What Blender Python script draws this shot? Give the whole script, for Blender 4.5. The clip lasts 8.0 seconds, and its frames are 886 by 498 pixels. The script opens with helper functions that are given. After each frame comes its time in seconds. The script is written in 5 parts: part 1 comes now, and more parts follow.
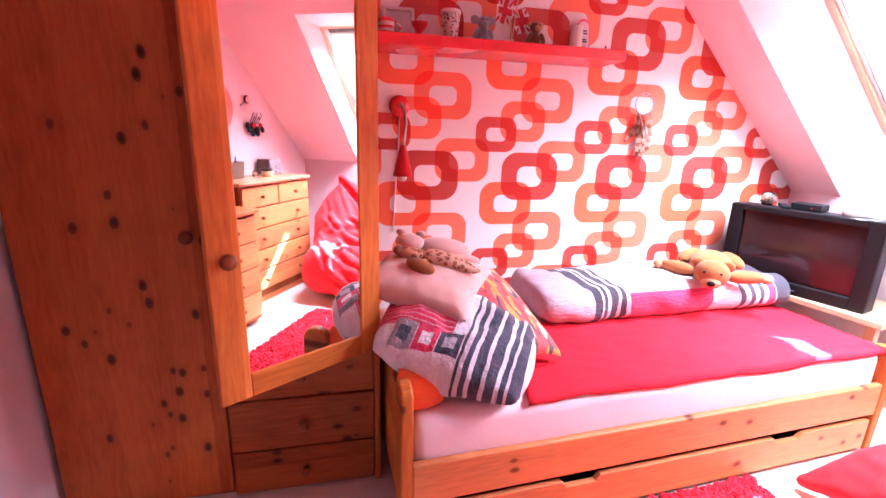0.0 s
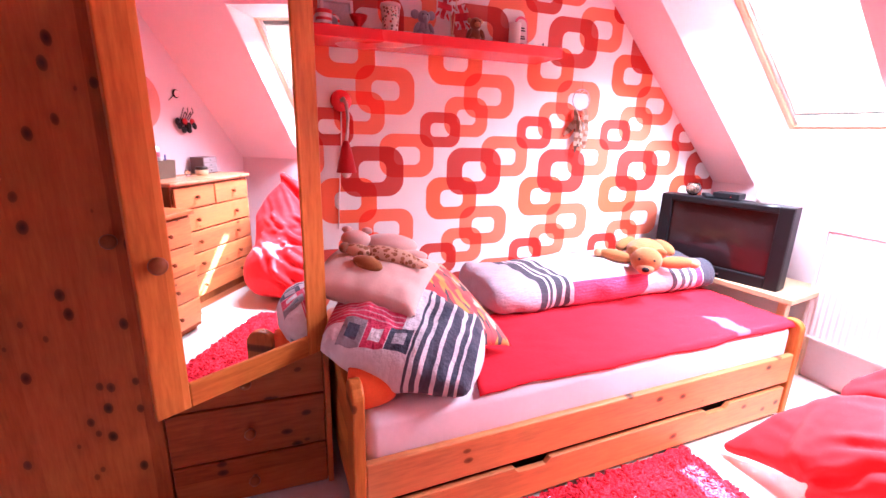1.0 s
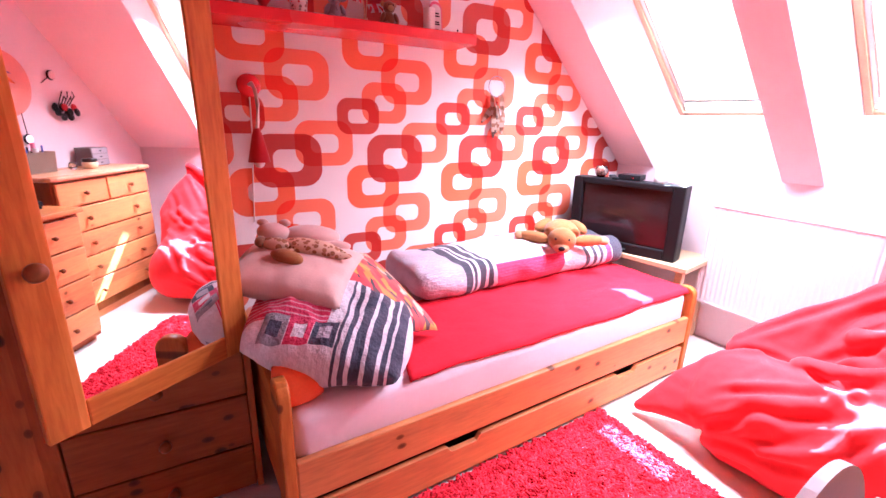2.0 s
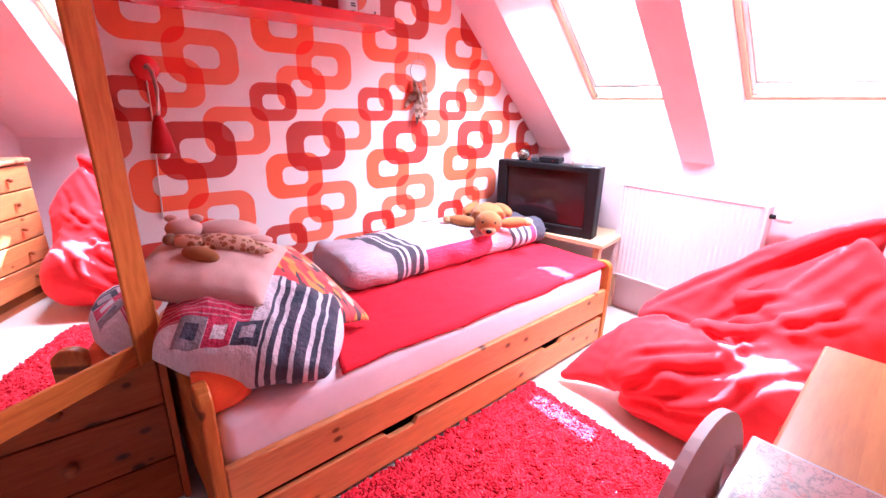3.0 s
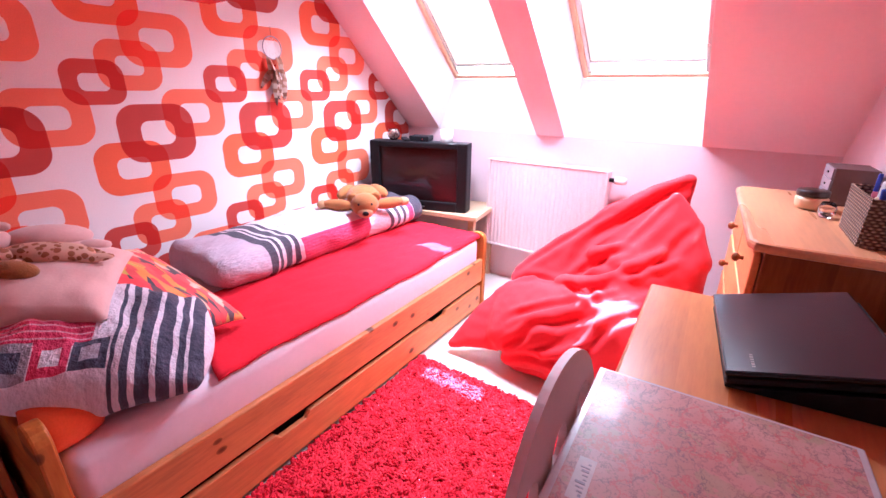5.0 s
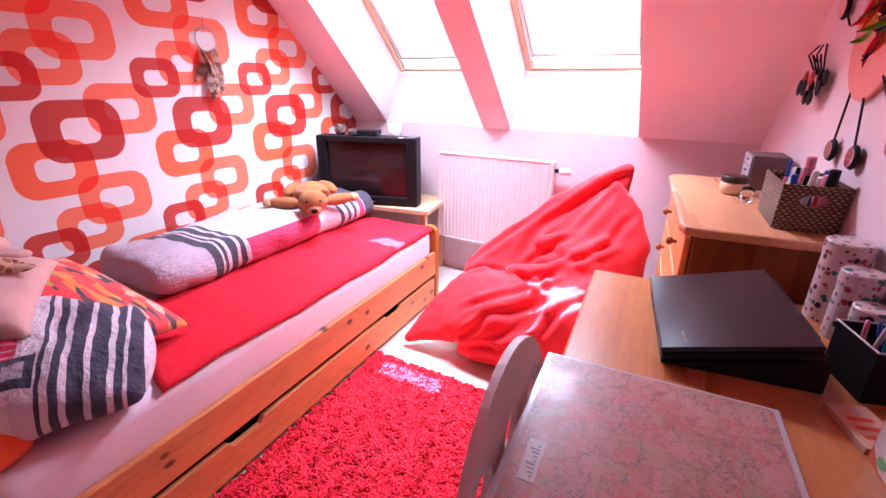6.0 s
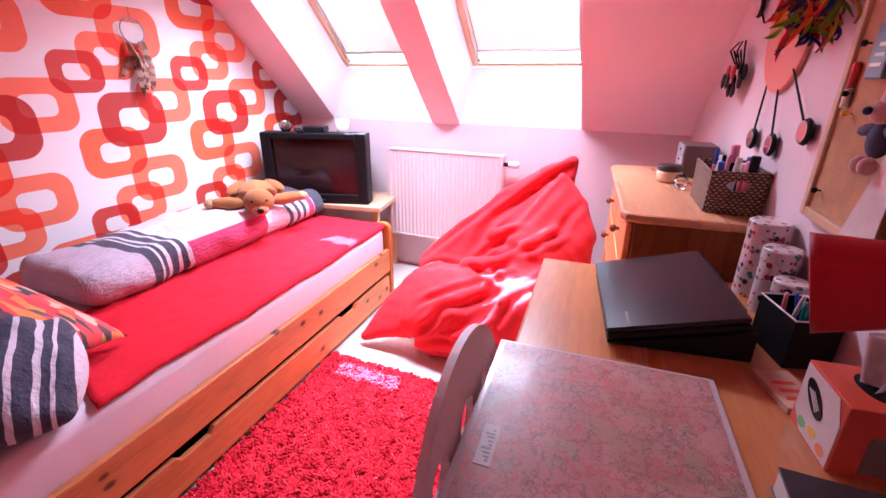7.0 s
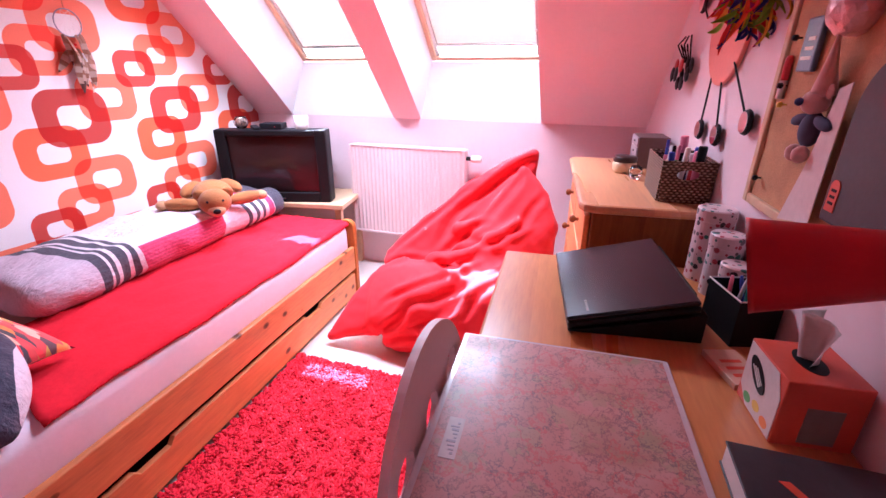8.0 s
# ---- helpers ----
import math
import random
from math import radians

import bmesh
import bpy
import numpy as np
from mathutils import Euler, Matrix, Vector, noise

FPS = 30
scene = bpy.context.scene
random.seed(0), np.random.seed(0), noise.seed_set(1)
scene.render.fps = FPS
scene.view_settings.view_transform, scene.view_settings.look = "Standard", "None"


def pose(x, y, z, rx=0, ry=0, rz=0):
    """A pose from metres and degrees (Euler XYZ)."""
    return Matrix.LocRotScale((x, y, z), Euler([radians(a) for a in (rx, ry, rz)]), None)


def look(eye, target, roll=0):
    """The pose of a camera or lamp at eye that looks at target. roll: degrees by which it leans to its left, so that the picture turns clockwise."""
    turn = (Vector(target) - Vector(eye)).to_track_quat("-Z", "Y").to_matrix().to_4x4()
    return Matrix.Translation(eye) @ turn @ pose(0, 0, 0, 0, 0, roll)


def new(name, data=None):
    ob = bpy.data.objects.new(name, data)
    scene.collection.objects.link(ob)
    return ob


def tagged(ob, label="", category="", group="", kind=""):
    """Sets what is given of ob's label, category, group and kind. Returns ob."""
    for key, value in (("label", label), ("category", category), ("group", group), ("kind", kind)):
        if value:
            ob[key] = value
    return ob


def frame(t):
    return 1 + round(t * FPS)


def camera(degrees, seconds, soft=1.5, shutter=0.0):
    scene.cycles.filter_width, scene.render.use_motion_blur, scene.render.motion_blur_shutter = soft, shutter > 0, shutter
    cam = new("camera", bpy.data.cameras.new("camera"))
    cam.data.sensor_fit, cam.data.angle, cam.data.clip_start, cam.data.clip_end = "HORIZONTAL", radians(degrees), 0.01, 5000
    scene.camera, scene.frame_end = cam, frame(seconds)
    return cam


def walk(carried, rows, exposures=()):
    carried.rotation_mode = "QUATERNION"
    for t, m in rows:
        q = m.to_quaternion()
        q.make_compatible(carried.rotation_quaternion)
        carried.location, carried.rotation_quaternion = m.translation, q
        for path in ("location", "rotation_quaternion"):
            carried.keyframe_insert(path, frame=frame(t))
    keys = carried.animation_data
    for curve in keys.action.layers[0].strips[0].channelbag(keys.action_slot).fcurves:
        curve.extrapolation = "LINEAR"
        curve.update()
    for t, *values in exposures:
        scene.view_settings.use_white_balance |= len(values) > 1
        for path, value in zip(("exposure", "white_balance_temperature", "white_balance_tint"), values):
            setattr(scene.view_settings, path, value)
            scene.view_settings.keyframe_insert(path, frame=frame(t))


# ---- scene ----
cam = camera(90.91, 8.0)
PATH = [
    (0, (-2.6656, -2.1495, 1.2675), (-2.2331, -0.2641, 0.7592), 1.76),
    (0.5, (-2.6620, -2.1484, 1.2574), (-2.1458, -0.2835, 0.7519), 1.64),
    (1, (-2.6560, -2.1515, 1.2611), (-2.0043, -0.3322, 0.7458), 1.57),
    (2.5, (-2.6303, -2.1645, 1.2638), (-1.5601, -0.5824, 0.6709), 1.31),
    (3, (-2.6209, -2.1712, 1.2681), (-1.4370, -0.6831, 0.6485), 1.19),
    (3.5, (-2.6144, -2.1774, 1.2659), (-1.3137, -0.7983, 0.6286), 1.00),
    (4, (-2.6090, -2.1839, 1.2635), (-1.2077, -0.9148, 0.6110), 0.84),
    (4.5, (-2.6062, -2.1896, 1.2618), (-1.1384, -1.0076, 0.5922), 0.73),
    (6, (-2.6031, -2.2068, 1.2681), (-0.9738, -1.2939, 0.5526), 0.52),
    (6.5, (-2.6057, -2.2125, 1.2586), (-0.9311, -1.3849, 0.5440), 0.60),
    (7, (-2.6003, -2.2158, 1.2589), (-0.8850, -1.4877, 0.5326), 0.53),
    (7.5, (-2.5975, -2.2175, 1.2589), (-0.8603, -1.5565, 0.5205), 0.44),
    (8, (-2.5944, -2.2275, 1.2587), (-0.8341, -1.6401, 0.5129), 0.29),
]
walk(cam, [(t, look(e, g, r)) for t, e, g, r in PATH], exposures=[(0.0, 4.90, 5100, 12), (2.5, 4.56, 5080, 14), (4.5, 4.22, 5050, 16), (6.0, 3.98, 5030, 16), (8.0, 3.89, 5000, 16)])

# ---- world and daylight ----
SUN_DIR = Vector((-1.24, -0.48, -1.38)).normalized()
world = bpy.data.worlds.new("sky")
scene.world = world
world.use_nodes = True
wn = world.node_tree
sky = wn.nodes.new("ShaderNodeTexSky")
sky.sky_type = "NISHITA"
sky.sun_disc = False
sky.sun_elevation = math.asin(-SUN_DIR.z)
sky.sun_rotation = math.atan2(-SUN_DIR.x, -SUN_DIR.y)
wn.links.new(sky.outputs[0], wn.nodes["Background"].inputs[0])
wn.nodes["Background"].inputs[1].default_value = 0.12
sun_data = bpy.data.lights.new("sun", "SUN")
sun_data.energy = 5.0
sun_data.angle = radians(0.5)
sun_data.color = (1.0, 0.96, 0.92)
sun = new("sun", sun_data)
sun.matrix_world = look((3, 2, 5), Vector((3, 2, 5)) + SUN_DIR)

# Daylight of the sky in the upper part of each roof window.
for y0, y1 in ((-1.042, -0.405), (-1.945, -1.29)):
    d = bpy.data.lights.new("window_daylight", "AREA")
    d.shape, d.size, d.size_y = "RECTANGLE", y1 - y0 - 0.12, 0.40
    d.energy, d.color = 3.2, (1.0, 0.94, 0.93)
    d.spread = radians(128)
    lamp = new("window_daylight", d)
    spot = Vector((0, (y0 + y1) / 2, 1.0)) + 0.93 * Vector((-0.7071, 0, 0.7071)) + 0.243 * Vector((0.7071, 0, 0.7071))
    lamp.matrix_world = look(spot, spot + Vector((-0.19, 0, -0.98)))


# ---- node helpers ----
class Graph:
    """Short writing for material nodes."""

    def __init__(self, name):
        self.mat = bpy.data.materials.new(name)
        self.mat.use_nodes = True
        self.nt = self.mat.node_tree
        self.bsdf = self.nt.nodes["Principled BSDF"]
        self.out = self.nt.nodes["Material Output"]

    def put(self, socket, value):
        if isinstance(value, bpy.types.NodeSocket):
            self.nt.links.new(value, socket)
        elif isinstance(value, (tuple, list)) and len(value) == 3 and socket.type == "RGBA":
            socket.default_value = (*value, 1)
        else:
            socket.default_value = value

    def node(self, kind, *values, operation=""):
        n = self.nt.nodes.new(kind)
        if operation:
            n.operation = operation
        for i, v in enumerate(values):
            if v is not None:
                self.put(n.inputs[i], v)
        return n

    def math(self, op, a, b=None, clamp=False):
        n = self.node("ShaderNodeMath", a, b, operation=op)
        n.use_clamp = clamp
        return n.outputs[0]

    def vec(self, op, a, b=None, c=None):
        n = self.node("ShaderNodeVectorMath", a, b, c, operation=op)
        return n.outputs["Value"] if op == "LENGTH" else n.outputs["Vector"]

    def mix(self, f, a, b, blend="MIX"):
        n = self.nt.nodes.new("ShaderNodeMix")
        n.data_type, n.blend_type = "RGBA", blend
        self.put(n.inputs[0], f)
        self.put(n.inputs[6], a)
        self.put(n.inputs[7], b)
        return n.outputs[2]

    def coords(self, scale=(1, 1, 1), turn=(0, 0, 0)):
        tc = self.node("ShaderNodeTexCoord")
        m = self.node("ShaderNodeMapping", tc.outputs["Object"])
        m.inputs["Scale"].default_value = scale
        m.inputs["Rotation"].default_value = turn
        return m.outputs[0]

    def xyz(self, v):
        return self.node("ShaderNodeSeparateXYZ", v).outputs

    def noise(self, v, scale, detail=4.0, rough=0.55):
        n = self.node("ShaderNodeTexNoise", v)
        n.inputs["Scale"].default_value = scale
        n.inputs["Detail"].default_value = detail
        n.inputs["Roughness"].default_value = rough
        return n.outputs[0]

    def ramp(self, f, stops, interp="LINEAR"):
        n = self.node("ShaderNodeValToRGB", f)
        r = n.color_ramp
        r.interpolation = interp
        while len(r.elements) < len(stops):
            r.elements.new(0.5)
        for e, (p, col) in zip(r.elements, stops):
            e.position, e.color = p, (*col, 1)
        return n.outputs[0]

    def span(self, v, lo, hi):
        return self.math("MULTIPLY", self.math("GREATER_THAN", v, lo), self.math("LESS_THAN", v, hi))

    def bump(self, h, strength=0.2, dist=0.01):
        n = self.nt.nodes.new("ShaderNodeBump")
        n.inputs["Strength"].default_value = strength
        n.inputs["Distance"].default_value = dist
        self.put(n.inputs["Height"], h)
        self.put(self.bsdf.inputs["Normal"], n.outputs[0])

    def done(self, colour, rough=0.5, metal=0.0, sheen=0.0, coat=0.0, spec=0.5):
        b = self.bsdf.inputs
        self.put(b["Base Color"], colour)
        self.put(b["Roughness"], rough)
        b["Metallic"].default_value = metal
        b["Sheen Weight"].default_value = sheen
        b["Coat Weight"].default_value = coat
        b["Specular IOR Level"].default_value = spec
        return self.mat


def plain(name, col, rough=0.5, vary=0.12, scale=14.0, bump=0.08, metal=0.0, sheen=0.0, coat=0.0, spec=0.5, dist=0.004):
    """A surface of one colour with soft large stains and fine grain."""
    g = Graph(name)
    v = g.coords()
    big = g.noise(v, scale * 0.25, 3)
    fine = g.noise(v, scale * 6, 3)
    both = g.math("ADD", g.math("MULTIPLY", big, 0.65), g.math("MULTIPLY", fine, 0.35))
    lo = tuple(c * (1 - vary) for c in col)
    hi = tuple(min(1, c * (1 + vary)) for c in col)
    c = g.ramp(both, [(0.3, lo), (0.7, hi)])
    g.bump(fine, bump, dist)
    r = g.math("ADD", g.math("MULTIPLY", big, 0.15), rough - 0.075, True)
    return g.done(c, r, metal, sheen, coat, spec)


def pine(name, grain="x", tone=1.0, red=1.0, knots=1.0, rough=0.45, face="y", spec=0.18, fineness=1.0, pale=0.0):
    """Lacquered pine: long grain along one axis, board strips, dark oval knots."""
    g = Graph(name)
    k = {"x": (0.12, 1, 1), "y": (1, 0.12, 1), "z": (1, 1, 0.12)}[grain]
    off = g.node("ShaderNodeObjectInfo").outputs["Random"]
    tc = g.node("ShaderNodeTexCoord").outputs["Object"]
    v = g.vec("ADD", tc, g.vec("MULTIPLY", (13.0, 7.0, 5.0), g.node("ShaderNodeCombineXYZ", off, off, off).outputs[0]))
    vs = g.vec("MULTIPLY", v, k)
    warp = g.noise(g.vec("MULTIPLY", v, tuple(0.4 if q == 0.12 else 1 for q in k)), 3.0, 2)
    fine = g.noise(vs, 90, 3, 0.6)
    broad = g.noise(vs, 7, 2)
    strips = g.node("ShaderNodeTexWhiteNoise", g.vec("FLOOR", g.vec("MULTIPLY", v, tuple(0.0 if q == 0.12 else 11.0 for q in k))))
    f = g.math("ADD", g.math("MULTIPLY", fine, 0.45), g.math("MULTIPLY", broad, 0.4))
    f = g.math("ADD", f, g.math("MULTIPLY", strips.outputs[0], 0.22))
    base = g.ramp(f, [(0.28, (0.30 * tone * red, 0.070 * tone, 0.010 * tone)), (0.5, (0.50 * tone * red, 0.145 * tone, 0.024 * tone)),
                      (0.78, (0.68 * tone * red, 0.24 * tone, 0.05 * tone))])
    if pale:
        base = g.mix(pale, base, (0.60, 0.40, 0.28))
    lie = {"x": 0, "y": 1, "z": 2}[face]
    kv = g.vec("MULTIPLY", v, tuple(0.0 if i == lie else fineness * (7.5 if q == 0.12 else 11.5) for i, q in enumerate(k)))
    kv = g.vec("ADD", kv, g.vec("MULTIPLY", g.node("ShaderNodeCombineXYZ", warp, warp, warp).outputs[0], tuple(0.0 if i == lie else 0.7 for i in range(3))))
    vo = g.node("ShaderNodeTexVoronoi", kv)
    vo.inputs["Scale"].default_value = 1.0
    vo.inputs["Randomness"].default_value = 1.0
    keep = g.math("GREATER_THAN", g.node("ShaderNodeSeparateColor", vo.outputs["Color"]).outputs[0], 0.38 if fineness == 1.0 else 0.12)
    core = g.math("MULTIPLY", g.math("SUBTRACT", 1.0, g.math("MULTIPLY", vo.outputs["Distance"], 6.8 / fineness), True), keep)
    halo = g.math("MULTIPLY", g.math("SUBTRACT", 1.0, g.math("MULTIPLY", vo.outputs["Distance"], 3.2 / fineness), True), keep)
    c = g.mix(g.math("MULTIPLY", halo, 0.45 * knots), base, (0.30 * tone, 0.10 * tone, 0.025 * tone))
    c = g.mix(g.math("MULTIPLY", g.math("POWER", core, 0.28), 0.96 * knots), c, (0.030, 0.007, 0.003))
    g.bump(fine, 0.08, 0.002)
    return g.done(c, g.math("ADD", rough - 0.05, g.math("MULTIPLY", broad, 0.12)), coat=0.0, spec=spec)


def wallpaper():
    """Off-white paper printed with interlocking rounded squares; overlapping inks multiply."""
    g = Graph("ring_wallpaper")
    v = g.coords()
    px, pz = 0.540, 0.672
    s = g.xyz(v)
    flat = g.node("ShaderNodeCombineXYZ", s[0], s[2], 0.0).outputs[0]
    paper = g.noise(v, 260, 2)
    c = g.ramp(paper, [(0.35, (0.80, 0.74, 0.73)), (0.65, (0.86, 0.81, 0.80))])
    orange, coral, brick, rust = (0.94, 0.165, 0.065), (0.93, 0.22, 0.12), (0.58, 0.075, 0.055), (0.50, 0.065, 0.05)
    rings = [(-1.845, 0.927, 0.142, 0.111, 0.078, 0.066, orange), (-1.655, 0.774, 0.141, 0.107, 0.074, 0.063, coral), (-1.779, 0.668, 0.119, 0.097, 0.068, 0.060, coral),
             (-1.917, 0.602, 0.107, 0.085, 0.055, 0.052, brick), (-1.549, 1.145, 0.139, 0.106, 0.072, 0.062, coral), (-1.722, 1.067, 0.155, 0.122, 0.087, 0.070, rust)]
    for cx, cz, hx, hz, wx, wz, ink in rings:
        p = g.vec("WRAP", g.vec("SUBTRACT", flat, (cx, cz, 0.0)), (px / 2, pz / 2, 1.0), (-px / 2, -pz / 2, -1.0))
        a = g.vec("ABSOLUTE", p)
        masks = []
        for dx, dz, r in ((0.0, 0.0, hz * 0.68), (wx, wz, (hz - wz) * 0.72)):
            q = g.vec("MAXIMUM", g.vec("SUBTRACT", a, (hx - dx - r, hz - dz - r, 0.0)), (0, 0, 0))
            masks.append(g.math("LESS_THAN", g.vec("LENGTH", q), r))
        ring = g.math("MULTIPLY", masks[0], g.math("SUBTRACT", 1.0, masks[1]))
        c = g.mix(ring, c, g.mix(1.0, c, tuple(min(1, k * 1.12) for k in ink), "MULTIPLY"))
    g.bump(paper, 0.05, 0.002)
    return g.done(c, 0.62, spec=0.3)


M = {}
M["paper"] = wallpaper()
M["pink"] = plain("pink_wall_paint", (0.89, 0.68, 0.70), 0.75, 0.04, 8, 0.05)
# Assumed ceiling colour, set by how much light it bounces into the room.
M["ceil"] = plain("bounce_pink_paint", (0.82, 0.56, 0.59), 0.75, 0.04, 8, 0.05)
M["pale"] = plain("pale_wall_paint", (0.77, 0.61, 0.64), 0.75, 0.04, 8, 0.05)
M["white"] = plain("white_paint", (0.82, 0.80, 0.79), 0.6, 0.03, 8, 0.04)
M["floor"] = plain("pale_vinyl_floor", (0.66, 0.58, 0.53), 0.35, 0.08, 6, 0.04)
M["pine_x"] = pine("pine_along_x", "x", 1.2, 1.0, spec=0.3, pale=0.18)
M["chest_top"] = pine("chest_top_pine", "x", 1.2, 0.95, 1.0, 0.26, "z", 0.5, pale=0.4)
M["pine_y"] = pine("pine_along_y", "y", face="x")
M["pine_top"] = pine("pine_tabletop", "x", 0.9, 1.0, 1.0, 0.28, "z", 0.42, pale=0.1)
# Chest pine with the shade on its sides put into the colour.
M["pine_side_shade"] = pine("shaded_pine_side", "z", 0.42, face="x")
M["pine_z"] = pine("pine_along_z", "z")
# Wardrobe pine, darker and redder than the mirror door's frame.
M["ward_z"] = pine("dark_pine_upright", "z", 0.60, 1.3, fineness=1.45)
# Darker copy of the wardrobe pine; dim light low down is put into its colour.
M["ward_x"] = pine("shaded_pine_level", "x", 0.46, 1.3, fineness=1.2)
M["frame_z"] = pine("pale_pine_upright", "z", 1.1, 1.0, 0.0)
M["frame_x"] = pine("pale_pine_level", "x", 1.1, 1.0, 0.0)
M["knob"] = plain("turned_pine_knob", (0.24, 0.065, 0.015), 0.45, 0.15, 30, spec=0.25)
M["winwood"] = plain("pale_window_pine", (0.72, 0.52, 0.33), 0.4, 0.12, 20)
M["birch"] = plain("pale_birch", (0.62, 0.42, 0.25), 0.45, 0.12, 20)
M["sheet"] = plain("pale_pink_sheet", (0.80, 0.64, 0.70), 0.85, 0.05, 10, 0.15)
M["throw"] = plain("crimson_fleece", (0.64, 0.014, 0.028), 0.95, 0.12, 10, 0.35, spec=0.1)
M["redcloth"] = plain("red_nylon", (0.80, 0.026, 0.034), 0.75, 0.06, 10, 0.1, spec=0.15, sheen=0.06)
M["redlacquer"] = plain("red_lacquer", (0.74, 0.02, 0.025), 0.25, 0.04, 6, 0.02, coat=0.3)
M["redglass"] = plain("red_shade", (0.45, 0.007, 0.012), 0.4, 0.05, 20, 0.02, spec=0.25)
M["black"] = plain("black_plastic", (0.010, 0.010, 0.012), 0.45, 0.2, 30, 0.04, spec=0.15)
M["dark"] = plain("dark_grey_plastic", (0.009, 0.008, 0.009), 0.55, 0.2, 30, 0.04, spec=0.15)
M["steel"] = plain("brushed_steel", (0.6, 0.58, 0.56), 0.3, 0.1, 40, 0.03, metal=1.0)
M["radiator"] = plain("radiator_enamel", (0.74, 0.59, 0.585), 0.35, 0.03, 8, 0.02)
M["orange"] = plain("orange_plush", (0.85, 0.115, 0.015), 0.9, 0.12, 30, 0.2, sheen=0.1)
M["cushion"] = plain("dusty_pink_plush", (0.62, 0.36, 0.32), 0.95, 0.08, 20, 0.12, sheen=0.4)
M["bear"] = plain("tan_plush", (0.32, 0.11, 0.026), 0.95, 0.25, 40, 0.6, sheen=0.12)
M["bearlight"] = plain("cream_plush", (0.46, 0.25, 0.12), 0.95, 0.15, 40, 0.6, sheen=0.12)
M["brown"] = plain("brown_plush", (0.22, 0.075, 0.03), 0.95, 0.2, 40, 0.5, sheen=0.3)
M["greyplush"] = plain("grey_plush", (0.30, 0.28, 0.33), 0.95, 0.15, 40, 0.5, sheen=0.3)
M["chair"] = plain("pale_rose_painted_wood", (0.74, 0.62, 0.61), 0.5, 0.05, 10, 0.05)
M["cork"] = plain("cork", (0.50, 0.27, 0.13), 0.9, 0.25, 60, 0.4)
M["cream"] = plain("cream_glaze", (0.72, 0.50, 0.30), 0.4, 0.06, 20)
M["glassy"] = plain("candle_white", (0.82, 0.76, 0.72), 0.3, 0.04, 20)
mirror_g = Graph("silver_mirror")
pane_g = Graph("window_glass")
gl = pane_g.node("ShaderNodeBsdfGlass")
gl.inputs["Roughness"].default_value = 0.0
pane_g.nt.links.new(gl.outputs[0], pane_g.out.inputs[0])
M["pane"] = pane_g.mat
bg = Graph("blind_cloth")
weave = bg.ramp(bg.noise(bg.coords(), 220, 2), [(0.35, (0.215, 0.172, 0.150)), (0.65, (0.25, 0.20, 0.176))])
tr = bg.node("ShaderNodeBsdfTranslucent", weave)
df = bg.node("ShaderNodeBsdfDiffuse", weave)
mx = bg.node("ShaderNodeMixShader", 0.4, tr.outputs[0], df.outputs[0])
bg.nt.links.new(mx.outputs[0], bg.out.inputs[0])
M["blind"] = bg.mat
M["mirror"] = mirror_g.done((0.93, 0.92, 0.92), 0.015, 1.0)


# ---- mesh helpers ----
def finish(bm, smooth=False):
    me = bpy.data.meshes.new("part")
    bmesh.ops.recalc_face_normals(bm, faces=bm.faces)
    bm.to_mesh(me)
    bm.free()
    if smooth:
        me.polygons.foreach_set("use_smooth", [True] * len(me.polygons))
    return me


def part(name, bm, material, parent, label="", smooth=False):
    ob = new(name, finish(bm, smooth) if isinstance(bm, bmesh.types.BMesh) else bm)
    ob.data.materials.append(material)
    ob.parent = parent
    if label:
        ob["label"] = label
    return ob


def thing(name, label, category, m=None, group="", kind=""):
    ob = new(name)
    ob.matrix_world = m if m is not None else Matrix.Identity(4)
    return tagged(ob, label, category, group, kind)


def solid(name, bm, material, label, category="", kind="", m=None, smooth=False, group=""):
    ob = new(name, finish(bm, smooth))
    ob.data.materials.append(material)
    if m is not None:
        ob.matrix_world = m
    return tagged(ob, label, category, group, kind)


def box(x0, x1, y0, y1, z0, z1, bevel=0.0, seg=2, bm=None):
    own = bm is None
    bm = bm or bmesh.new()
    r = bmesh.ops.create_cube(bm, size=1.0, matrix=Matrix.Translation(((x0 + x1) / 2, (y0 + y1) / 2, (z0 + z1) / 2)) @ Matrix.Diagonal((x1 - x0, y1 - y0, z1 - z0, 1)))
    if bevel and own:
        bmesh.ops.bevel(bm, geom=bm.edges[:], offset=bevel, segments=seg, affect="EDGES", profile=0.5)
    return bm


def lathe(profile, n=24, bm=None, m=None):
    """A turned shape from (radius, height) pairs."""
    bm = bm or bmesh.new()
    m = m or Matrix.Identity(4)
    rows = []
    for r, z in profile:
        rows.append([bm.verts.new(m @ Vector((max(r, 1e-4) * math.cos(2 * math.pi * i / n), max(r, 1e-4) * math.sin(2 * math.pi * i / n), z))) for i in range(n)])
    for a, b in zip(rows, rows[1:]):
        for i in range(n):
            bm.faces.new((a[i], a[(i + 1) % n], b[(i + 1) % n], b[i]))
    bm.faces.new(rows[0][::-1])
    bm.faces.new(rows[-1])
    return bm


def ball(c, r, bm=None, m=None, sub=3):
    bm = bm or bmesh.new()
    t = Matrix.Translation(c) @ (m or Matrix.Identity(4)) @ Matrix.Diagonal((*r, 1))
    bmesh.ops.create_icosphere(bm, subdivisions=sub, radius=1.0, matrix=t)
    return bm


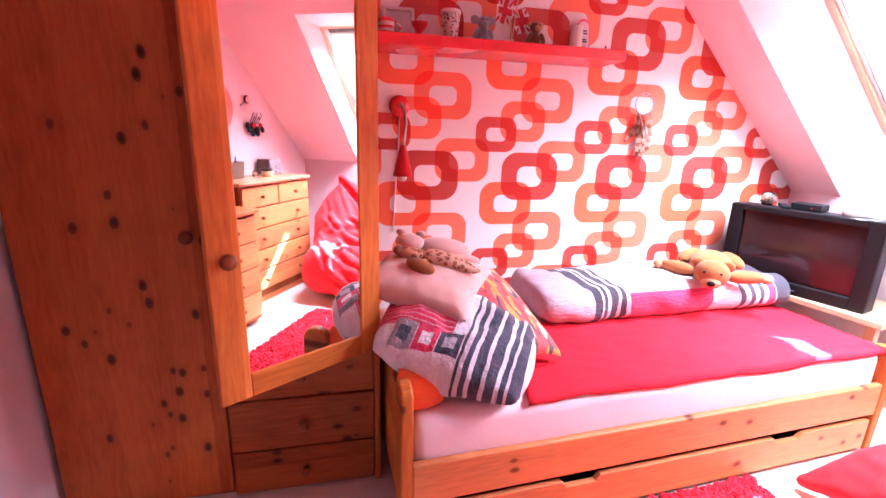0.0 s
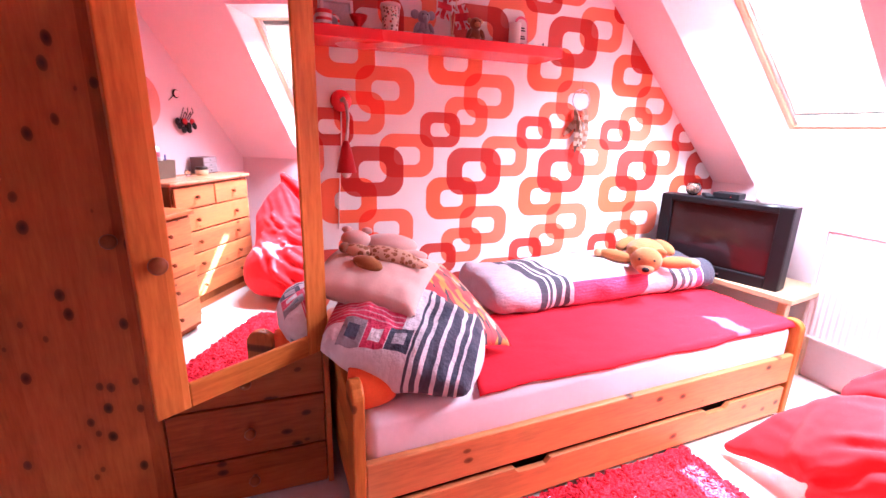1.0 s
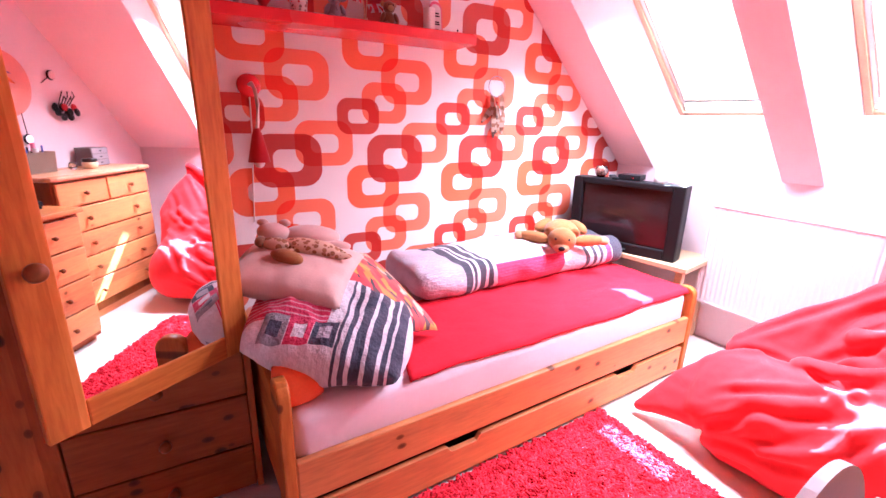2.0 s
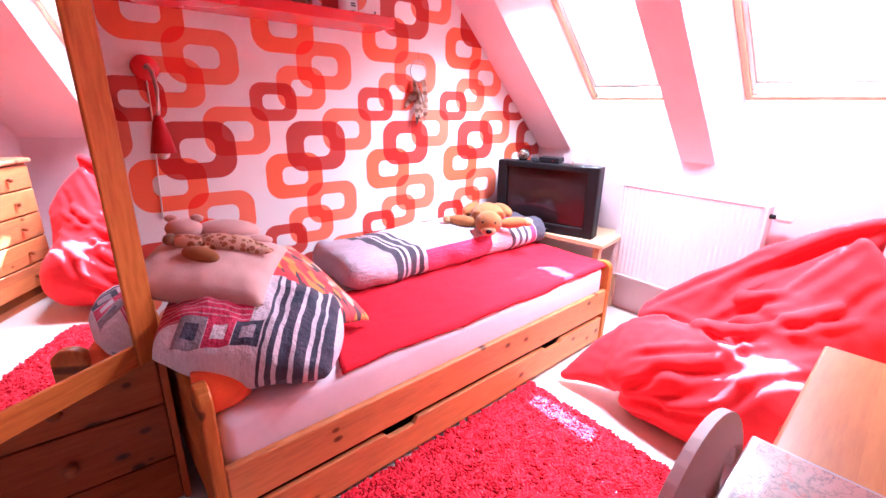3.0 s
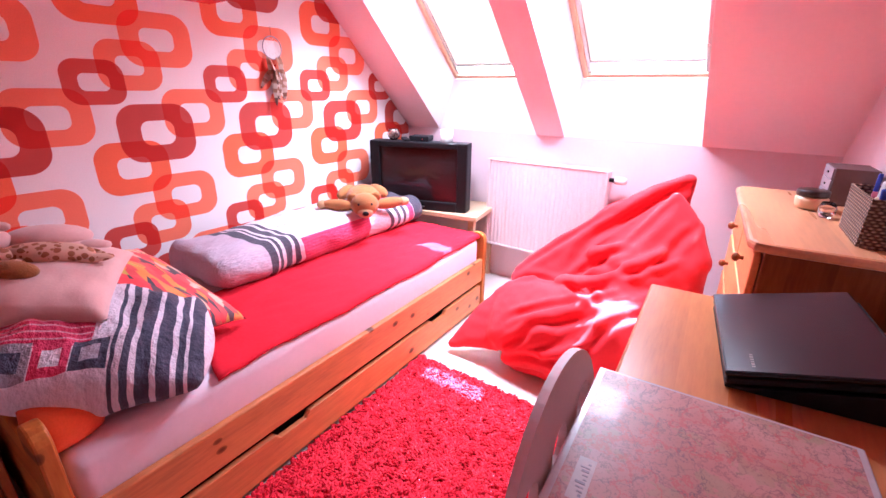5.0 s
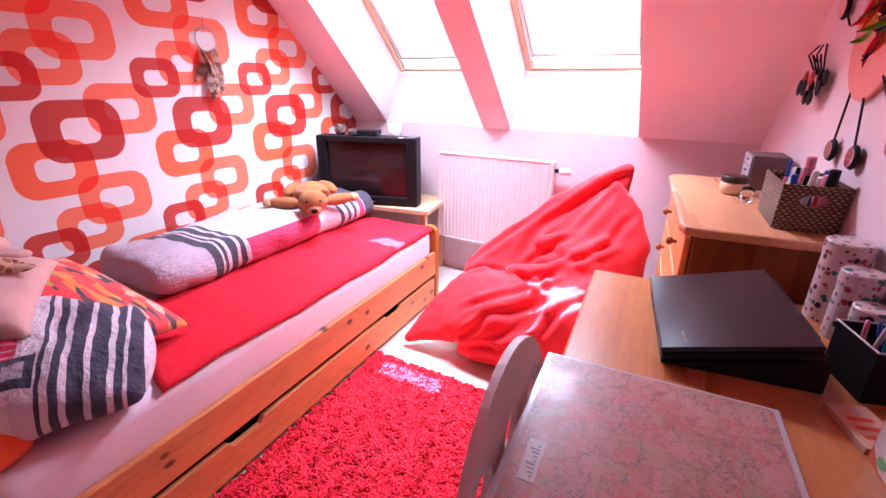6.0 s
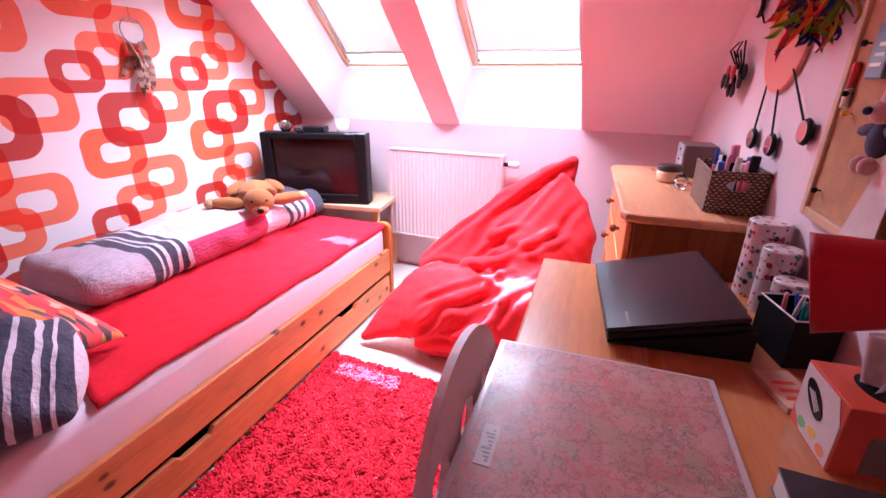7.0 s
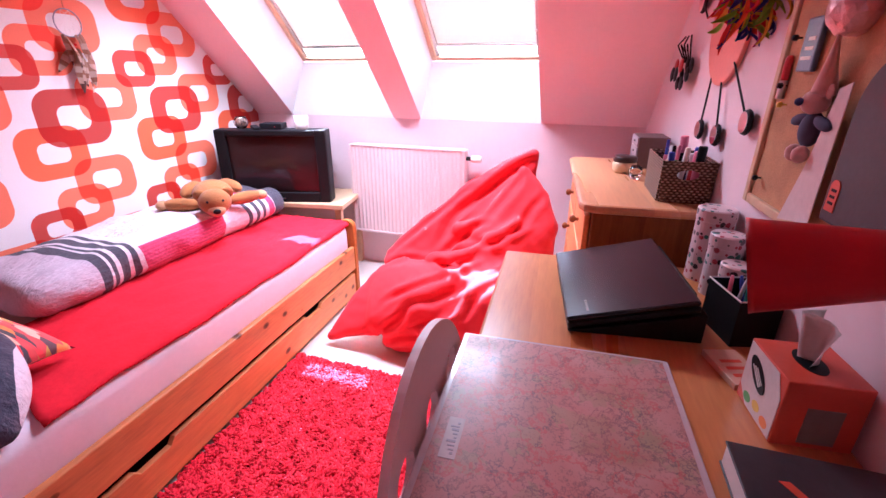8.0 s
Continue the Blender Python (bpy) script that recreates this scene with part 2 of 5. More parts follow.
def tube(points, radius, n=8, bm=None):
    """A round rod along points."""
    bm = bm or bmesh.new()
    pts = [Vector(p) for p in points]
    rows = []
    for i, p in enumerate(pts):
        d = (pts[min(i + 1, len(pts) - 1)] - pts[max(i - 1, 0)]).normalized()
        q = d.to_track_quat("Z", "Y").to_matrix()
        r = radius[i] if isinstance(radius, (list, tuple)) else radius
        rows.append([bm.verts.new(p + q @ Vector((r * math.cos(2 * math.pi * k / n), r * math.sin(2 * math.pi * k / n), 0))) for k in range(n)])
    for a, b in zip(rows, rows[1:]):
        for k in range(n):
            bm.faces.new((a[k], a[(k + 1) % n], b[(k + 1) % n], b[k]))
    bm.faces.new(rows[0][::-1])
    bm.faces.new(rows[-1])
    return bm


def slab(outline, depth, axis="y", bevel=0.0):
    """A flat board cut to an outline of (a, b) pairs, of the given depth along one axis."""
    bm = bmesh.new()
    lay = {"y": lambda a, b: (a, 0, b), "x": lambda a, b: (0, a, b), "z": lambda a, b: (a, b, 0)}[axis]
    way = {"y": (0, depth, 0), "x": (depth, 0, 0), "z": (0, 0, depth)}[axis]
    f = bm.faces.new([bm.verts.new(lay(a, b)) for a, b in outline])
    r = bmesh.ops.extrude_face_region(bm, geom=[f])
    bmesh.ops.translate(bm, verts=[e for e in r["geom"] if isinstance(e, bmesh.types.BMVert)], vec=way)
    if bevel:
        bmesh.ops.recalc_face_normals(bm, faces=bm.faces)
        sharp = [e for e in bm.edges if len(e.link_faces) == 2 and e.calc_face_angle(0) > 1.0]
        bmesh.ops.bevel(bm, geom=sharp, offset=bevel, segments=2, affect="EDGES", profile=0.5)
    return bm


def arch(w, h, r, n=8):
    """An upright outline with rounded upper corners."""
    pts = [(-w / 2, 0), (w / 2, 0)]
    pts += [(w / 2 - r + r * math.cos(a), h - r + r * math.sin(a)) for a in [i * math.pi / 2 / n for i in range(n + 1)]]
    pts += [(-w / 2 + r - r * math.sin(a), h - r + r * math.cos(a)) for a in [i * math.pi / 2 / n for i in range(n + 1)]]
    return pts


def pillow(w, d, h, n=28, wrinkle=0.012, seed=0.0, pinch=0.10, flat=0.42):
    """A stuffed cushion with pulled-out corners and soft creases, centred on its middle."""
    bm = bmesh.new()
    grids = []
    for side in (1, -1):
        rows = []
        for i in range(n + 1):
            row = []
            for j in range(n + 1):
                u, v = 2 * i / n - 1, 2 * j / n - 1
                if side < 0 and (abs(u) == 1 or abs(v) == 1):
                    row.append(grids[0][i][j])
                    continue
                x = w / 2 * u * (1 - pinch * (1 - v * v))
                y = d / 2 * v * (1 - pinch * (1 - u * u))
                t = max(0.0, (1 - u * u) * (1 - v * v)) ** flat
                z = side * h / 2 * t
                k = noise.noise(Vector((x * 9 + seed, y * 9, side * 3.0 + seed)))
                f = noise.noise(Vector((x * 26 + seed, y * 18, side * 7.0)))
                z += (k * 0.7 + f * 0.3) * wrinkle * min(1, 3 * t)
                row.append(bm.verts.new((x, y, z)))
            rows.append(row)
        grids.append(rows)
    for rows in grids:
        for i in range(n):
            for j in range(n):
                bm.faces.new((rows[i][j], rows[i + 1][j], rows[i + 1][j + 1], rows[i][j + 1]))
    return bm


# ---- room shell ----
KNEE, LINE = 1.0, 0.325
CEIL = 2.42
solid("floor", box(-3.75, 0.2, -2.95, 0.15, -0.1, 0.0), M["floor"], "pale grey smooth vinyl floor", "floor", "structure")
solid("wall_north", box(-3.75, 0.3, 0.0, 0.12, 0.0, 2.6), M["paper"], "white wallpaper printed with orange and rust interlocking rounded squares", "wall", "structure")
solid("wall_west", box(-3.75, -3.6, -2.95, 0.0, 0.0, CEIL), M["pale"], "plain pale pink painted wall", "wall", "structure")
RIGHT = pose(0, -2.49, 0, 0, 0, 4)
solid("wall_south", box(-3.8, 0.4, -0.12, 0.0, 0.0, 2.6), M["pale"], "pale pink painted wall behind desk", "wall", "structure", RIGHT)
solid("wall_east", box(0.0, 0.14, -2.7, 0.0, 0.0, KNEE), M["pale"], "low pale pink knee wall under the roof slope", "wall", "structure")
# Flat ceiling added out of view; it closes the room and bounces light.
solid("ceiling", box(-3.75, -1.40, -2.95, 0.12, CEIL, CEIL + 0.1), M["ceil"], "flat ceiling out of view, its pink set for bounced light", "ceiling", "structure")

# The roof slope, in its own frame: u runs up the slope, v along y, w out through the roof.
SLOPE = Matrix.Translation((0, 0, KNEE)) @ Matrix(((-0.7071, 0, 0.7071, 0), (0, 1, 0, 0), (0.7071, 0, 0.7071, 0), (0, 0, 0, 1)))
TOP = 2.0
U1 = (TOP - KNEE) * 1.4142
W1 = LINE * 0.7071
UW0, UW1 = LINE * 0.7071, LINE * 0.7071 + (TOP - KNEE - LINE) * 1.4142
OPEN = [(-1.035, -0.285, 0.125), (-1.945, -1.215, 0.075)]
bm = bmesh.new()
for v0, v1 in ((-0.285, 0.12), (-1.215, -1.035), (-2.75, -1.945)):
    box(0.0, U1, v0, v1, 0.0, 0.30, bm=bm)
box(U1, 2.05, -2.75, 0.12, 0.0, 0.30, bm=bm)
solid("ceiling_slope", bm, M["pink"], "pink painted sloping roof ceiling with two window openings", "ceiling", "structure", SLOPE)

for n, (v0, v1, splay) in enumerate(OPEN):
    lining = thing("window_lining", "white painted lining of the roof window recess", "window lining", SLOPE, kind="structure")
    part("side_lining", box(-0.05, U1 - 0.002, v0, v0 + 0.004, 0.003, 0.30), M["white"], lining)
    part("splayed_lining", slab([(v1 - 0.002, 0.003), (v1 - splay, W1), (v1 - splay, 0.30), (v1 - 0.002, 0.30)], U1 - 0.002, "x"), M["white"], lining)
    foot = part("lower_lining", box(0.0, 0.14, v0 + 0.004, v1 - 0.004, KNEE + 0.001, KNEE + LINE), M["white"], lining)
    foot.matrix_parent_inverse = SLOPE.inverted()
    head = part("upper_lining", box(KNEE - TOP - 0.0, KNEE - TOP + LINE + 0.1, v0 + 0.004, v1 - 0.004, TOP - 0.004, TOP + 0.02), M["white"], lining)
    head.matrix_parent_inverse = SLOPE.inverted()
    win = thing("window_%d" % (n + 1), "pine roof window with cream pleated blind drawn down", "window", SLOPE, kind="structure")
    a, b = v0 + 0.006, v1 - splay - 0.002
    f, w0 = 0.028, W1
    for nm, bx in (("frame_side", (UW0, UW1, a, a + f)), ("frame_side", (UW0, UW1, b - f, b)), ("frame_bottom", (UW0, UW0 + f, a + f, b - f)), ("frame_top", (UW1 - f, UW1, a + f, b - f))):
        part(nm, box(bx[0], bx[1], bx[2], bx[3], w0, w0 + 0.06, 0.004), M["winwood"], win, "pale varnished pine frame")
    g0, g1, h0, h1 = UW0 + f, UW1 - f, a + f, b - f
    for bx in ((g0, g1, h0, h0 + 0.02), (g0, g1, h1 - 0.02, h1)):
        part("blind_rail", box(*bx, w0 + 0.012, w0 + 0.03, 0.002), M["steel"], win, "pale aluminium blind rail")
    part("pane", box(g0, g1, h0, h1, w0 + 0.045, w0 + 0.05), M["pane"], win, "clear glass pane").visible_shadow = False
    part("blind", box(g0 + 0.075, g1, h0 + 0.02, h1 - 0.02, w0 + 0.02, w0 + 0.022), M["blind"], win, "cream pleated blind glowing with daylight")
    part("blind_bar", box(g0 + 0.06, g0 + 0.075, h0 + 0.02, h1 - 0.02, w0 + 0.014, w0 + 0.03, 0.002), M["steel"], win, "slim aluminium bar of the blind")

# ---- wardrobe ----
def knob(parent, m, r=0.018, mat=None):
    return part("knob", lathe([(r * 0.45, 0), (r * 0.4, r * 0.6), (r * 0.95, r * 1.1), (r, r * 1.5), (r * 0.75, r * 2.0), (r * 0.2, r * 2.2)], 16, m=m), mat or M["knob"], parent, "turned wooden knob", True)


YF = -0.76
OUT = Matrix.Rotation(radians(90), 4, "X")
ward = thing("wardrobe", "two-door pine wardrobe with mirrored door standing ajar", "wardrobe", pose(-3.07, YF, 0))
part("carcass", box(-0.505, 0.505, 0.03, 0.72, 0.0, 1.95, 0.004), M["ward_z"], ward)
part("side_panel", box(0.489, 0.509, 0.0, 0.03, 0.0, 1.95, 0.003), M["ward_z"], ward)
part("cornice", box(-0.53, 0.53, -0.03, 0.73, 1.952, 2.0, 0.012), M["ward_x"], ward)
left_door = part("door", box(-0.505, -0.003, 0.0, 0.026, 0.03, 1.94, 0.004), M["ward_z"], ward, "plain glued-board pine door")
knob(left_door, Matrix.Translation((-0.05, 0, 0.955)) @ OUT, 0.021)
for z0, z1 in ((0.012, 0.178), (0.184, 0.376), (0.382, 0.552)):
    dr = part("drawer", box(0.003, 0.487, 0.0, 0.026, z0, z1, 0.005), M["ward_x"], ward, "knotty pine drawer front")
    knob(dr, Matrix.Translation((0.245, 0, (z0 + z1) / 2)) @ OUT)
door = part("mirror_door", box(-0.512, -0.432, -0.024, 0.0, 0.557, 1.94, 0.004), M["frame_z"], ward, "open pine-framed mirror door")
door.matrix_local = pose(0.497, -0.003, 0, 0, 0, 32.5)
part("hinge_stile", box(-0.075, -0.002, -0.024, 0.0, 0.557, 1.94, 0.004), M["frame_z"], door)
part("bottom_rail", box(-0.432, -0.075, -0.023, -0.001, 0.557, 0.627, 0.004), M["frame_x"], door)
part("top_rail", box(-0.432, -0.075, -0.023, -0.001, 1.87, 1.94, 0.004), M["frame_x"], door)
part("backing", box(-0.437, -0.07, -0.012, -0.004, 0.62, 1.88), M["ward_z"], door)
part("mirror_glass", box(-0.434, -0.073, -0.018, -0.0125, 0.625, 1.872), M["mirror"], door, "clear silvered mirror")
knob(door, Matrix.Translation((-0.472, -0.024, 0.955)) @ OUT, 0.021)

# ---- bed ----
BX0, BX1, BY0, BY1 = -2.53, -0.47, -0.985, -0.03
LB, WB = BX1 - BX0, BY1 - BY0
BED = pose(BX1, BY0, 0, 0, 0, 2.9) @ Matrix.Translation((-LB, 0, 0))
SKEW = pose(BX1, BY0, 0, 0, 0, 2.9) @ Matrix.Translation((-BX1, -BY0, 0))
bed = thing("bed", "single pine bed with rounded posts and long underbed drawer", "bed", BED)
for x, h in ((0.0, 0.575), (LB - 0.036, 0.475)):
    for y in (0.05, WB - 0.05):
        p = part("post", slab(arch(0.10, h, 0.045), 0.036, "x", 0.006), M["pine_z"], bed, "rounded pine bed post")
        p.matrix_local = pose(x, y, 0)
    part("end_board", box(x + 0.006, x + 0.03, 0.10, WB - 0.10, 0.12, h - 0.07, 0.006), M["pine_y"], bed)
part("front_rail", box(0.036, LB - 0.036, 0.004, 0.030, 0.175, 0.318, 0.006), M["pine_x"], bed, "knotty pine side rail")
part("back_rail", box(0.036, LB - 0.036, WB - 0.03, WB - 0.004, 0.175, 0.318, 0.006), M["pine_x"], bed)
part("slat_base", box(0.036, LB - 0.036, 0.03, WB - 0.03, 0.235, 0.26), M["birch"], bed)


def notched(x0, x1, z0, z1, cuts):
    pts = [(x0, z0), (x1, z0), (x1, z1)]
    for c in sorted(cuts, reverse=True):
        pts += [(c + 0.075, z1), (c + 0.055, z1 - 0.022), (c - 0.055, z1 - 0.022), (c - 0.075, z1)]
    return pts + [(x0, z1)]


drawer = thing("underbed_drawer", "long pine underbed drawer with two notched grips", "drawer", BED)
part("drawer_front", slab(notched(0.06, LB - 0.06, 0.02, 0.155, (0.62, 1.55)), 0.022, "y", 0.003), M["pine_x"], drawer, "notched knotty pine drawer front")
part("drawer_box", box(0.08, LB - 0.08, 0.025, WB - 0.1, 0.02, 0.11), M["dark"], drawer)
mat_ob = thing("mattress", "single mattress in a pale pink fitted sheet", "mattress", BED)
bm = box(0.04, LB - 0.04, 0.028, WB - 0.02, 0.262, 0.455, 0.045, 5)
bmesh.ops.subdivide_edges(bm, edges=[e for e in bm.edges if e.calc_length() > 0.5], cuts=24, use_grid_fill=True)
for v in bm.verts:
    v.co += 0.006 * Vector((0, noise.noise(v.co * 5), noise.noise(v.co * 6 + Vector((3, 1, 2)))))
part("cover", bm, M["sheet"], mat_ob, smooth=True)


def cloth(x0, x1, y0, y1, top, drop, nx=70, ny=40, thick=0.008, seed=0.0):
    """A throw laid over the mattress, hanging over its front edge a little."""
    bm = bmesh.new()
    layers = []
    for s in (0.0, thick):
        rows = []
        for i in range(nx + 1):
            row = []
            for j in range(ny + 1):
                u, w = i / nx, j / ny
                x = x0 + 0.20 * w * (1 - u) + (x1 - x0) * u + 0.02 * noise.noise(Vector((w * 4 + seed, u * 2, 1)))
                y = y0 + (y1 - y0) * w + 0.012 * noise.noise(Vector((u * 4 + seed, 5, w)))
                z = top + 0.011 * abs(noise.noise(Vector((x * 5 + seed, y * 9, 0)))) + 0.004 * noise.noise(Vector((x * 17, y * 21, 4)))
                edge = -0.945 - y
                if edge > 0:
                    z -= edge * 1.2
                row.append(bm.verts.new((x, y, z + s)))
            rows.append(row)
        layers.append(rows)
    a, b = layers
    for i in range(nx):
        for j in range(ny):
            bm.faces.new((b[i][j], b[i + 1][j], b[i + 1][j + 1], b[i][j + 1]))
            bm.faces.new((a[i][j], a[i][j + 1], a[i + 1][j + 1], a[i + 1][j]))
    for i in range(nx):
        bm.faces.new((a[i][0], a[i + 1][0], b[i + 1][0], b[i][0]))
        bm.faces.new((a[i][ny], b[i][ny], b[i + 1][ny], a[i + 1][ny]))
    for j in range(ny):
        bm.faces.new((a[0][j], b[0][j], b[0][j + 1], a[0][j + 1]))
        bm.faces.new((a[nx][j], a[nx][j + 1], b[nx][j + 1], b[nx][j]))
    return bm


solid("throw_blanket", cloth(-2.12, -0.50, -0.957, -0.42, 0.459, 0.0), M["throw"], "crimson fleece throw spread over the mattress", "blanket", m=SKEW, smooth=True)


def duvet_mat():
    g = Graph("striped_duvet_cotton")
    v = g.coords()
    s = g.xyz(v)
    lean = g.math("MULTIPLY", g.math("SUBTRACT", s[1], 0.40), 0.2)
    bend = g.math("ADD", g.math("ADD", s[0], lean), g.math("MULTIPLY", g.noise(v, 6, 2), 0.03))
    lilac, slate, white, rose = (0.60, 0.48, 0.56), (0.085, 0.075, 0.10), (0.78, 0.67, 0.73), (0.70, 0.065, 0.17)
    stops = [(0.0, lilac)]
    for a, b, c1 in ((0.12, 0.15, slate), (0.16, 0.17, slate), (0.18, 0.21, slate), (0.22, 0.235, slate)):
        stops += [(a, c1), (b, white)]
    for a, b in ((0.675, 0.695), (0.715, 0.735), (0.755, 0.775)):
        stops += [(a, slate), (b, white)]
    stops += [(0.795, rose), (0.825, white), (0.832, slate)]
    f = g.math("MULTIPLY", bend, 1 / 1.43)
    c = g.ramp(f, stops, "CONSTANT")
    low = g.math("LESS_THAN", g.math("ADD", s[2], g.math("MULTIPLY", s[1], 0.6)), 0.152)
    pink = g.math("MULTIPLY", g.span(f, 0.25, 0.57), low)
    ribs = g.math("ADD", 0.8, g.math("MULTIPLY", g.math("SINE", g.math("MULTIPLY", s[2], 420.0)), 0.12))
    c = g.mix(pink, c, g.mix(1.0, rose, g.node("ShaderNodeCombineXYZ", ribs, ribs, ribs).outputs[0], "MULTIPLY"))
    wave = g.math("ABSOLUTE", g.math("SUBTRACT", g.math("ADD", s[1], g.math("MULTIPLY", g.math("SINE", g.math("MULTIPLY", s[0], 7.0)), 0.03)), 0.10))
    swirl = g.math("MULTIPLY", g.math("LESS_THAN", wave, 0.005), g.span(f, 0.26, 0.60))
    c = g.mix(swirl, c, (0.78, 0.70, 0.74))
    wv = g.node("ShaderNodeTexVoronoi", g.vec("MULTIPLY", v, (9, 9, 0)))
    rg = g.math("ABSOLUTE", g.math("SUBTRACT", wv.outputs["Distance"], 0.28))
    loop = g.math("MULTIPLY", g.math("MULTIPLY", g.math("LESS_THAN", rg, 0.035), g.span(f, 0.27, 0.6)), g.math("GREATER_THAN", s[1], 0.12))
    c = g.mix(loop, c, (0.34, 0.27, 0.34))
    crinkle = g.noise(g.vec("MULTIPLY", v, (14, 60, 30)), 2.5, 4)
    c = g.mix(0.25, c, g.mix(1.0, c, crinkle, "MULTIPLY"))
    g.bump(crinkle, 0.6, 0.016)
    return g.done(c, 0.88, sheen=0.1, spec=0.2)


M["duvet"] = duvet_mat()
bm = box(0.0, 1.40, 0.0, 0.45, 0.0, 0.155, 0.072, 5)
bmesh.ops.subdivide_edges(bm, edges=[e for e in bm.edges if e.calc_length() > 0.2], cuts=34, use_grid_fill=True)
for v in bm.verts:
    k = noise.noise(v.co * 6) * 0.022 + noise.noise(v.co * 15) * 0.010
    v.co += Vector((k, k * 0.8, k if v.co.z > 0.03 else 0))
    v.co.z *= 1.0 + 0.10 * math.sin(v.co.x * 2.2)
solid("folded_duvet", bm, M["duvet"], "folded striped duvet in grey, white and crimson cotton", "duvet", m=pose(-1.845, -0.565, 0.462, 0, 0, 2), smooth=True)


def big_pillow_mat():
    g = Graph("patchwork_pillow_cotton")
    v = g.coords((1.3, 1.15, 1.15))
    s = g.xyz(v)
    lilac, slate, white, rose = (0.72, 0.62, 0.68), (0.07, 0.065, 0.10), (0.80, 0.72, 0.77), (0.66, 0.045, 0.12)
    bend = g.math("ADD", s[0], g.math("MULTIPLY", g.noise(v, 5, 2), 0.05))
    f = g.math("ADD", g.math("MULTIPLY", bend, 1 / 0.62), 0.45)
    stops = [(0.0, white), (0.47, lilac)]
    for a, b in ((0.56, 0.58), (0.61, 0.645), (0.675, 0.735), (0.765, 0.83), (0.86, 0.9), (0.92, 1.0)):
        stops += [(a, slate), (b, lilac)]
    c = g.ramp(f, stops, "CONSTANT")
    up = g.math("GREATER_THAN", s[1], -0.135)
    ribs = g.math("GREATER_THAN", g.math("SINE", g.math("MULTIPLY", s[1], 330.0)), 0.75)
    left = g.math("LESS_THAN", f, 0.46)
    c = g.mix(g.math("MULTIPLY", up, left), c, g.mix(ribs, rose, (0.72, 0.35, 0.42)))
    for cx, outer, inner in ((-0.20, (0.33, 0.29, 0.33), slate), (-0.105, rose, white), (-0.01, slate, (0.45, 0.40, 0.46))):
        for h, col in ((0.046, outer), (0.024, inner)):
            q = g.math("MULTIPLY", g.span(s[0], cx - h, cx + h), g.span(s[1], -0.165 - h, -0.165 + h))
            c = g.mix(q, c, col)
    crinkle = g.noise(g.vec("MULTIPLY", v, (10, 10, 6)), 6, 5)
    c = g.mix(0.15, c, g.mix(1.0, c, crinkle, "MULTIPLY"))
    g.bump(crinkle, 0.6, 0.016)
    return g.done(c, 0.88, sheen=0.1, spec=0.2)


M["patch"] = big_pillow_mat()
big = solid("bed_pillow", pillow(0.46, 0.37, 0.24, 48, 0.04, 2.0, -0.16, 0.40), M["patch"], "crumpled bed pillow in striped grey and crimson cotton", "pillow", m=pose(-2.305, -0.845, 0.598, 12, 13, -27), smooth=True)
cush = solid("plush_cushion", pillow(0.40, 0.37, 0.13, 32, 0.018, 5.0, 0.06, 0.36), M["cushion"], "dusty pink plush cushion lying on the pillow", "cushion", m=pose(-2.385, -0.68, 0.760, 9, 9, -30), smooth=True)


def motley():
    g = Graph("bright_printed_cotton")
    v = g.coords()
    vo = g.node("ShaderNodeTexVoronoi", g.vec("MULTIPLY", v, (11.0, 3.5, 2.0)))
    h = g.node("ShaderNodeSeparateColor", vo.outputs["Color"]).outputs[0]
    c = g.ramp(h, [(0, (0.75, 0.03, 0.04)), (0.25, (0.80, 0.22, 0.03)), (0.42, (0.04, 0.03, 0.04)), (0.52, (0.62, 0.05, 0.05)), (0.68, (0.66, 0.42, 0.30)), (0.76, (0.50, 0.34, 0.04)), (0.86, (0.10, 0.04, 0.05))], "CONSTANT")
    g.bump(g.noise(v, 30, 3), 0.3, 0.006)
    return g.done(c, 0.8, sheen=0.2)


M["motley"] = motley()
down, across = Vector((0.28, -0.86, -0.42)).normalized(), Vector((0.88, 0.40, -0.25)).normalized()
LEANING = Matrix.Translation((-2.135, -0.70, 0.645)) @ Matrix((across, -down, across.cross(-down))).transposed().to_4x4()
solid("printed_cushion", pillow(0.38, 0.50, 0.12, 28, 0.015, 8.0), M["motley"], "bright printed cushion in red, orange and black", "cushion", m=LEANING, smooth=True)
solid("round_cushion", pillow(0.135, 0.13, 0.12, 24, 0.008, 1.0, -0.1, 0.5), M["orange"], "small orange plush cushion tucked under the pillow", "cushion", m=pose(-2.45, -0.965, 0.512, 70, 0, 15), smooth=True)

# ---- bean bag ----
def stretched(lumps, bm):
    """A skin pulled tight over a few lumps."""
    one = bmesh.new()
    for c, r in lumps:
        ball(c, r, one, sub=3)
    h = bmesh.ops.convex_hull(one, input=one.verts[:])
    bmesh.ops.delete(one, geom=list({e for e in h["geom_interior"] + h["geom_unused"] if isinstance(e, bmesh.types.BMVert)}), context="VERTS")
    me = bpy.data.meshes.new("lump")
    one.to_mesh(me)
    one.free()
    bm.from_mesh(me)
    bpy.data.meshes.remove(me)


bm = bmesh.new()
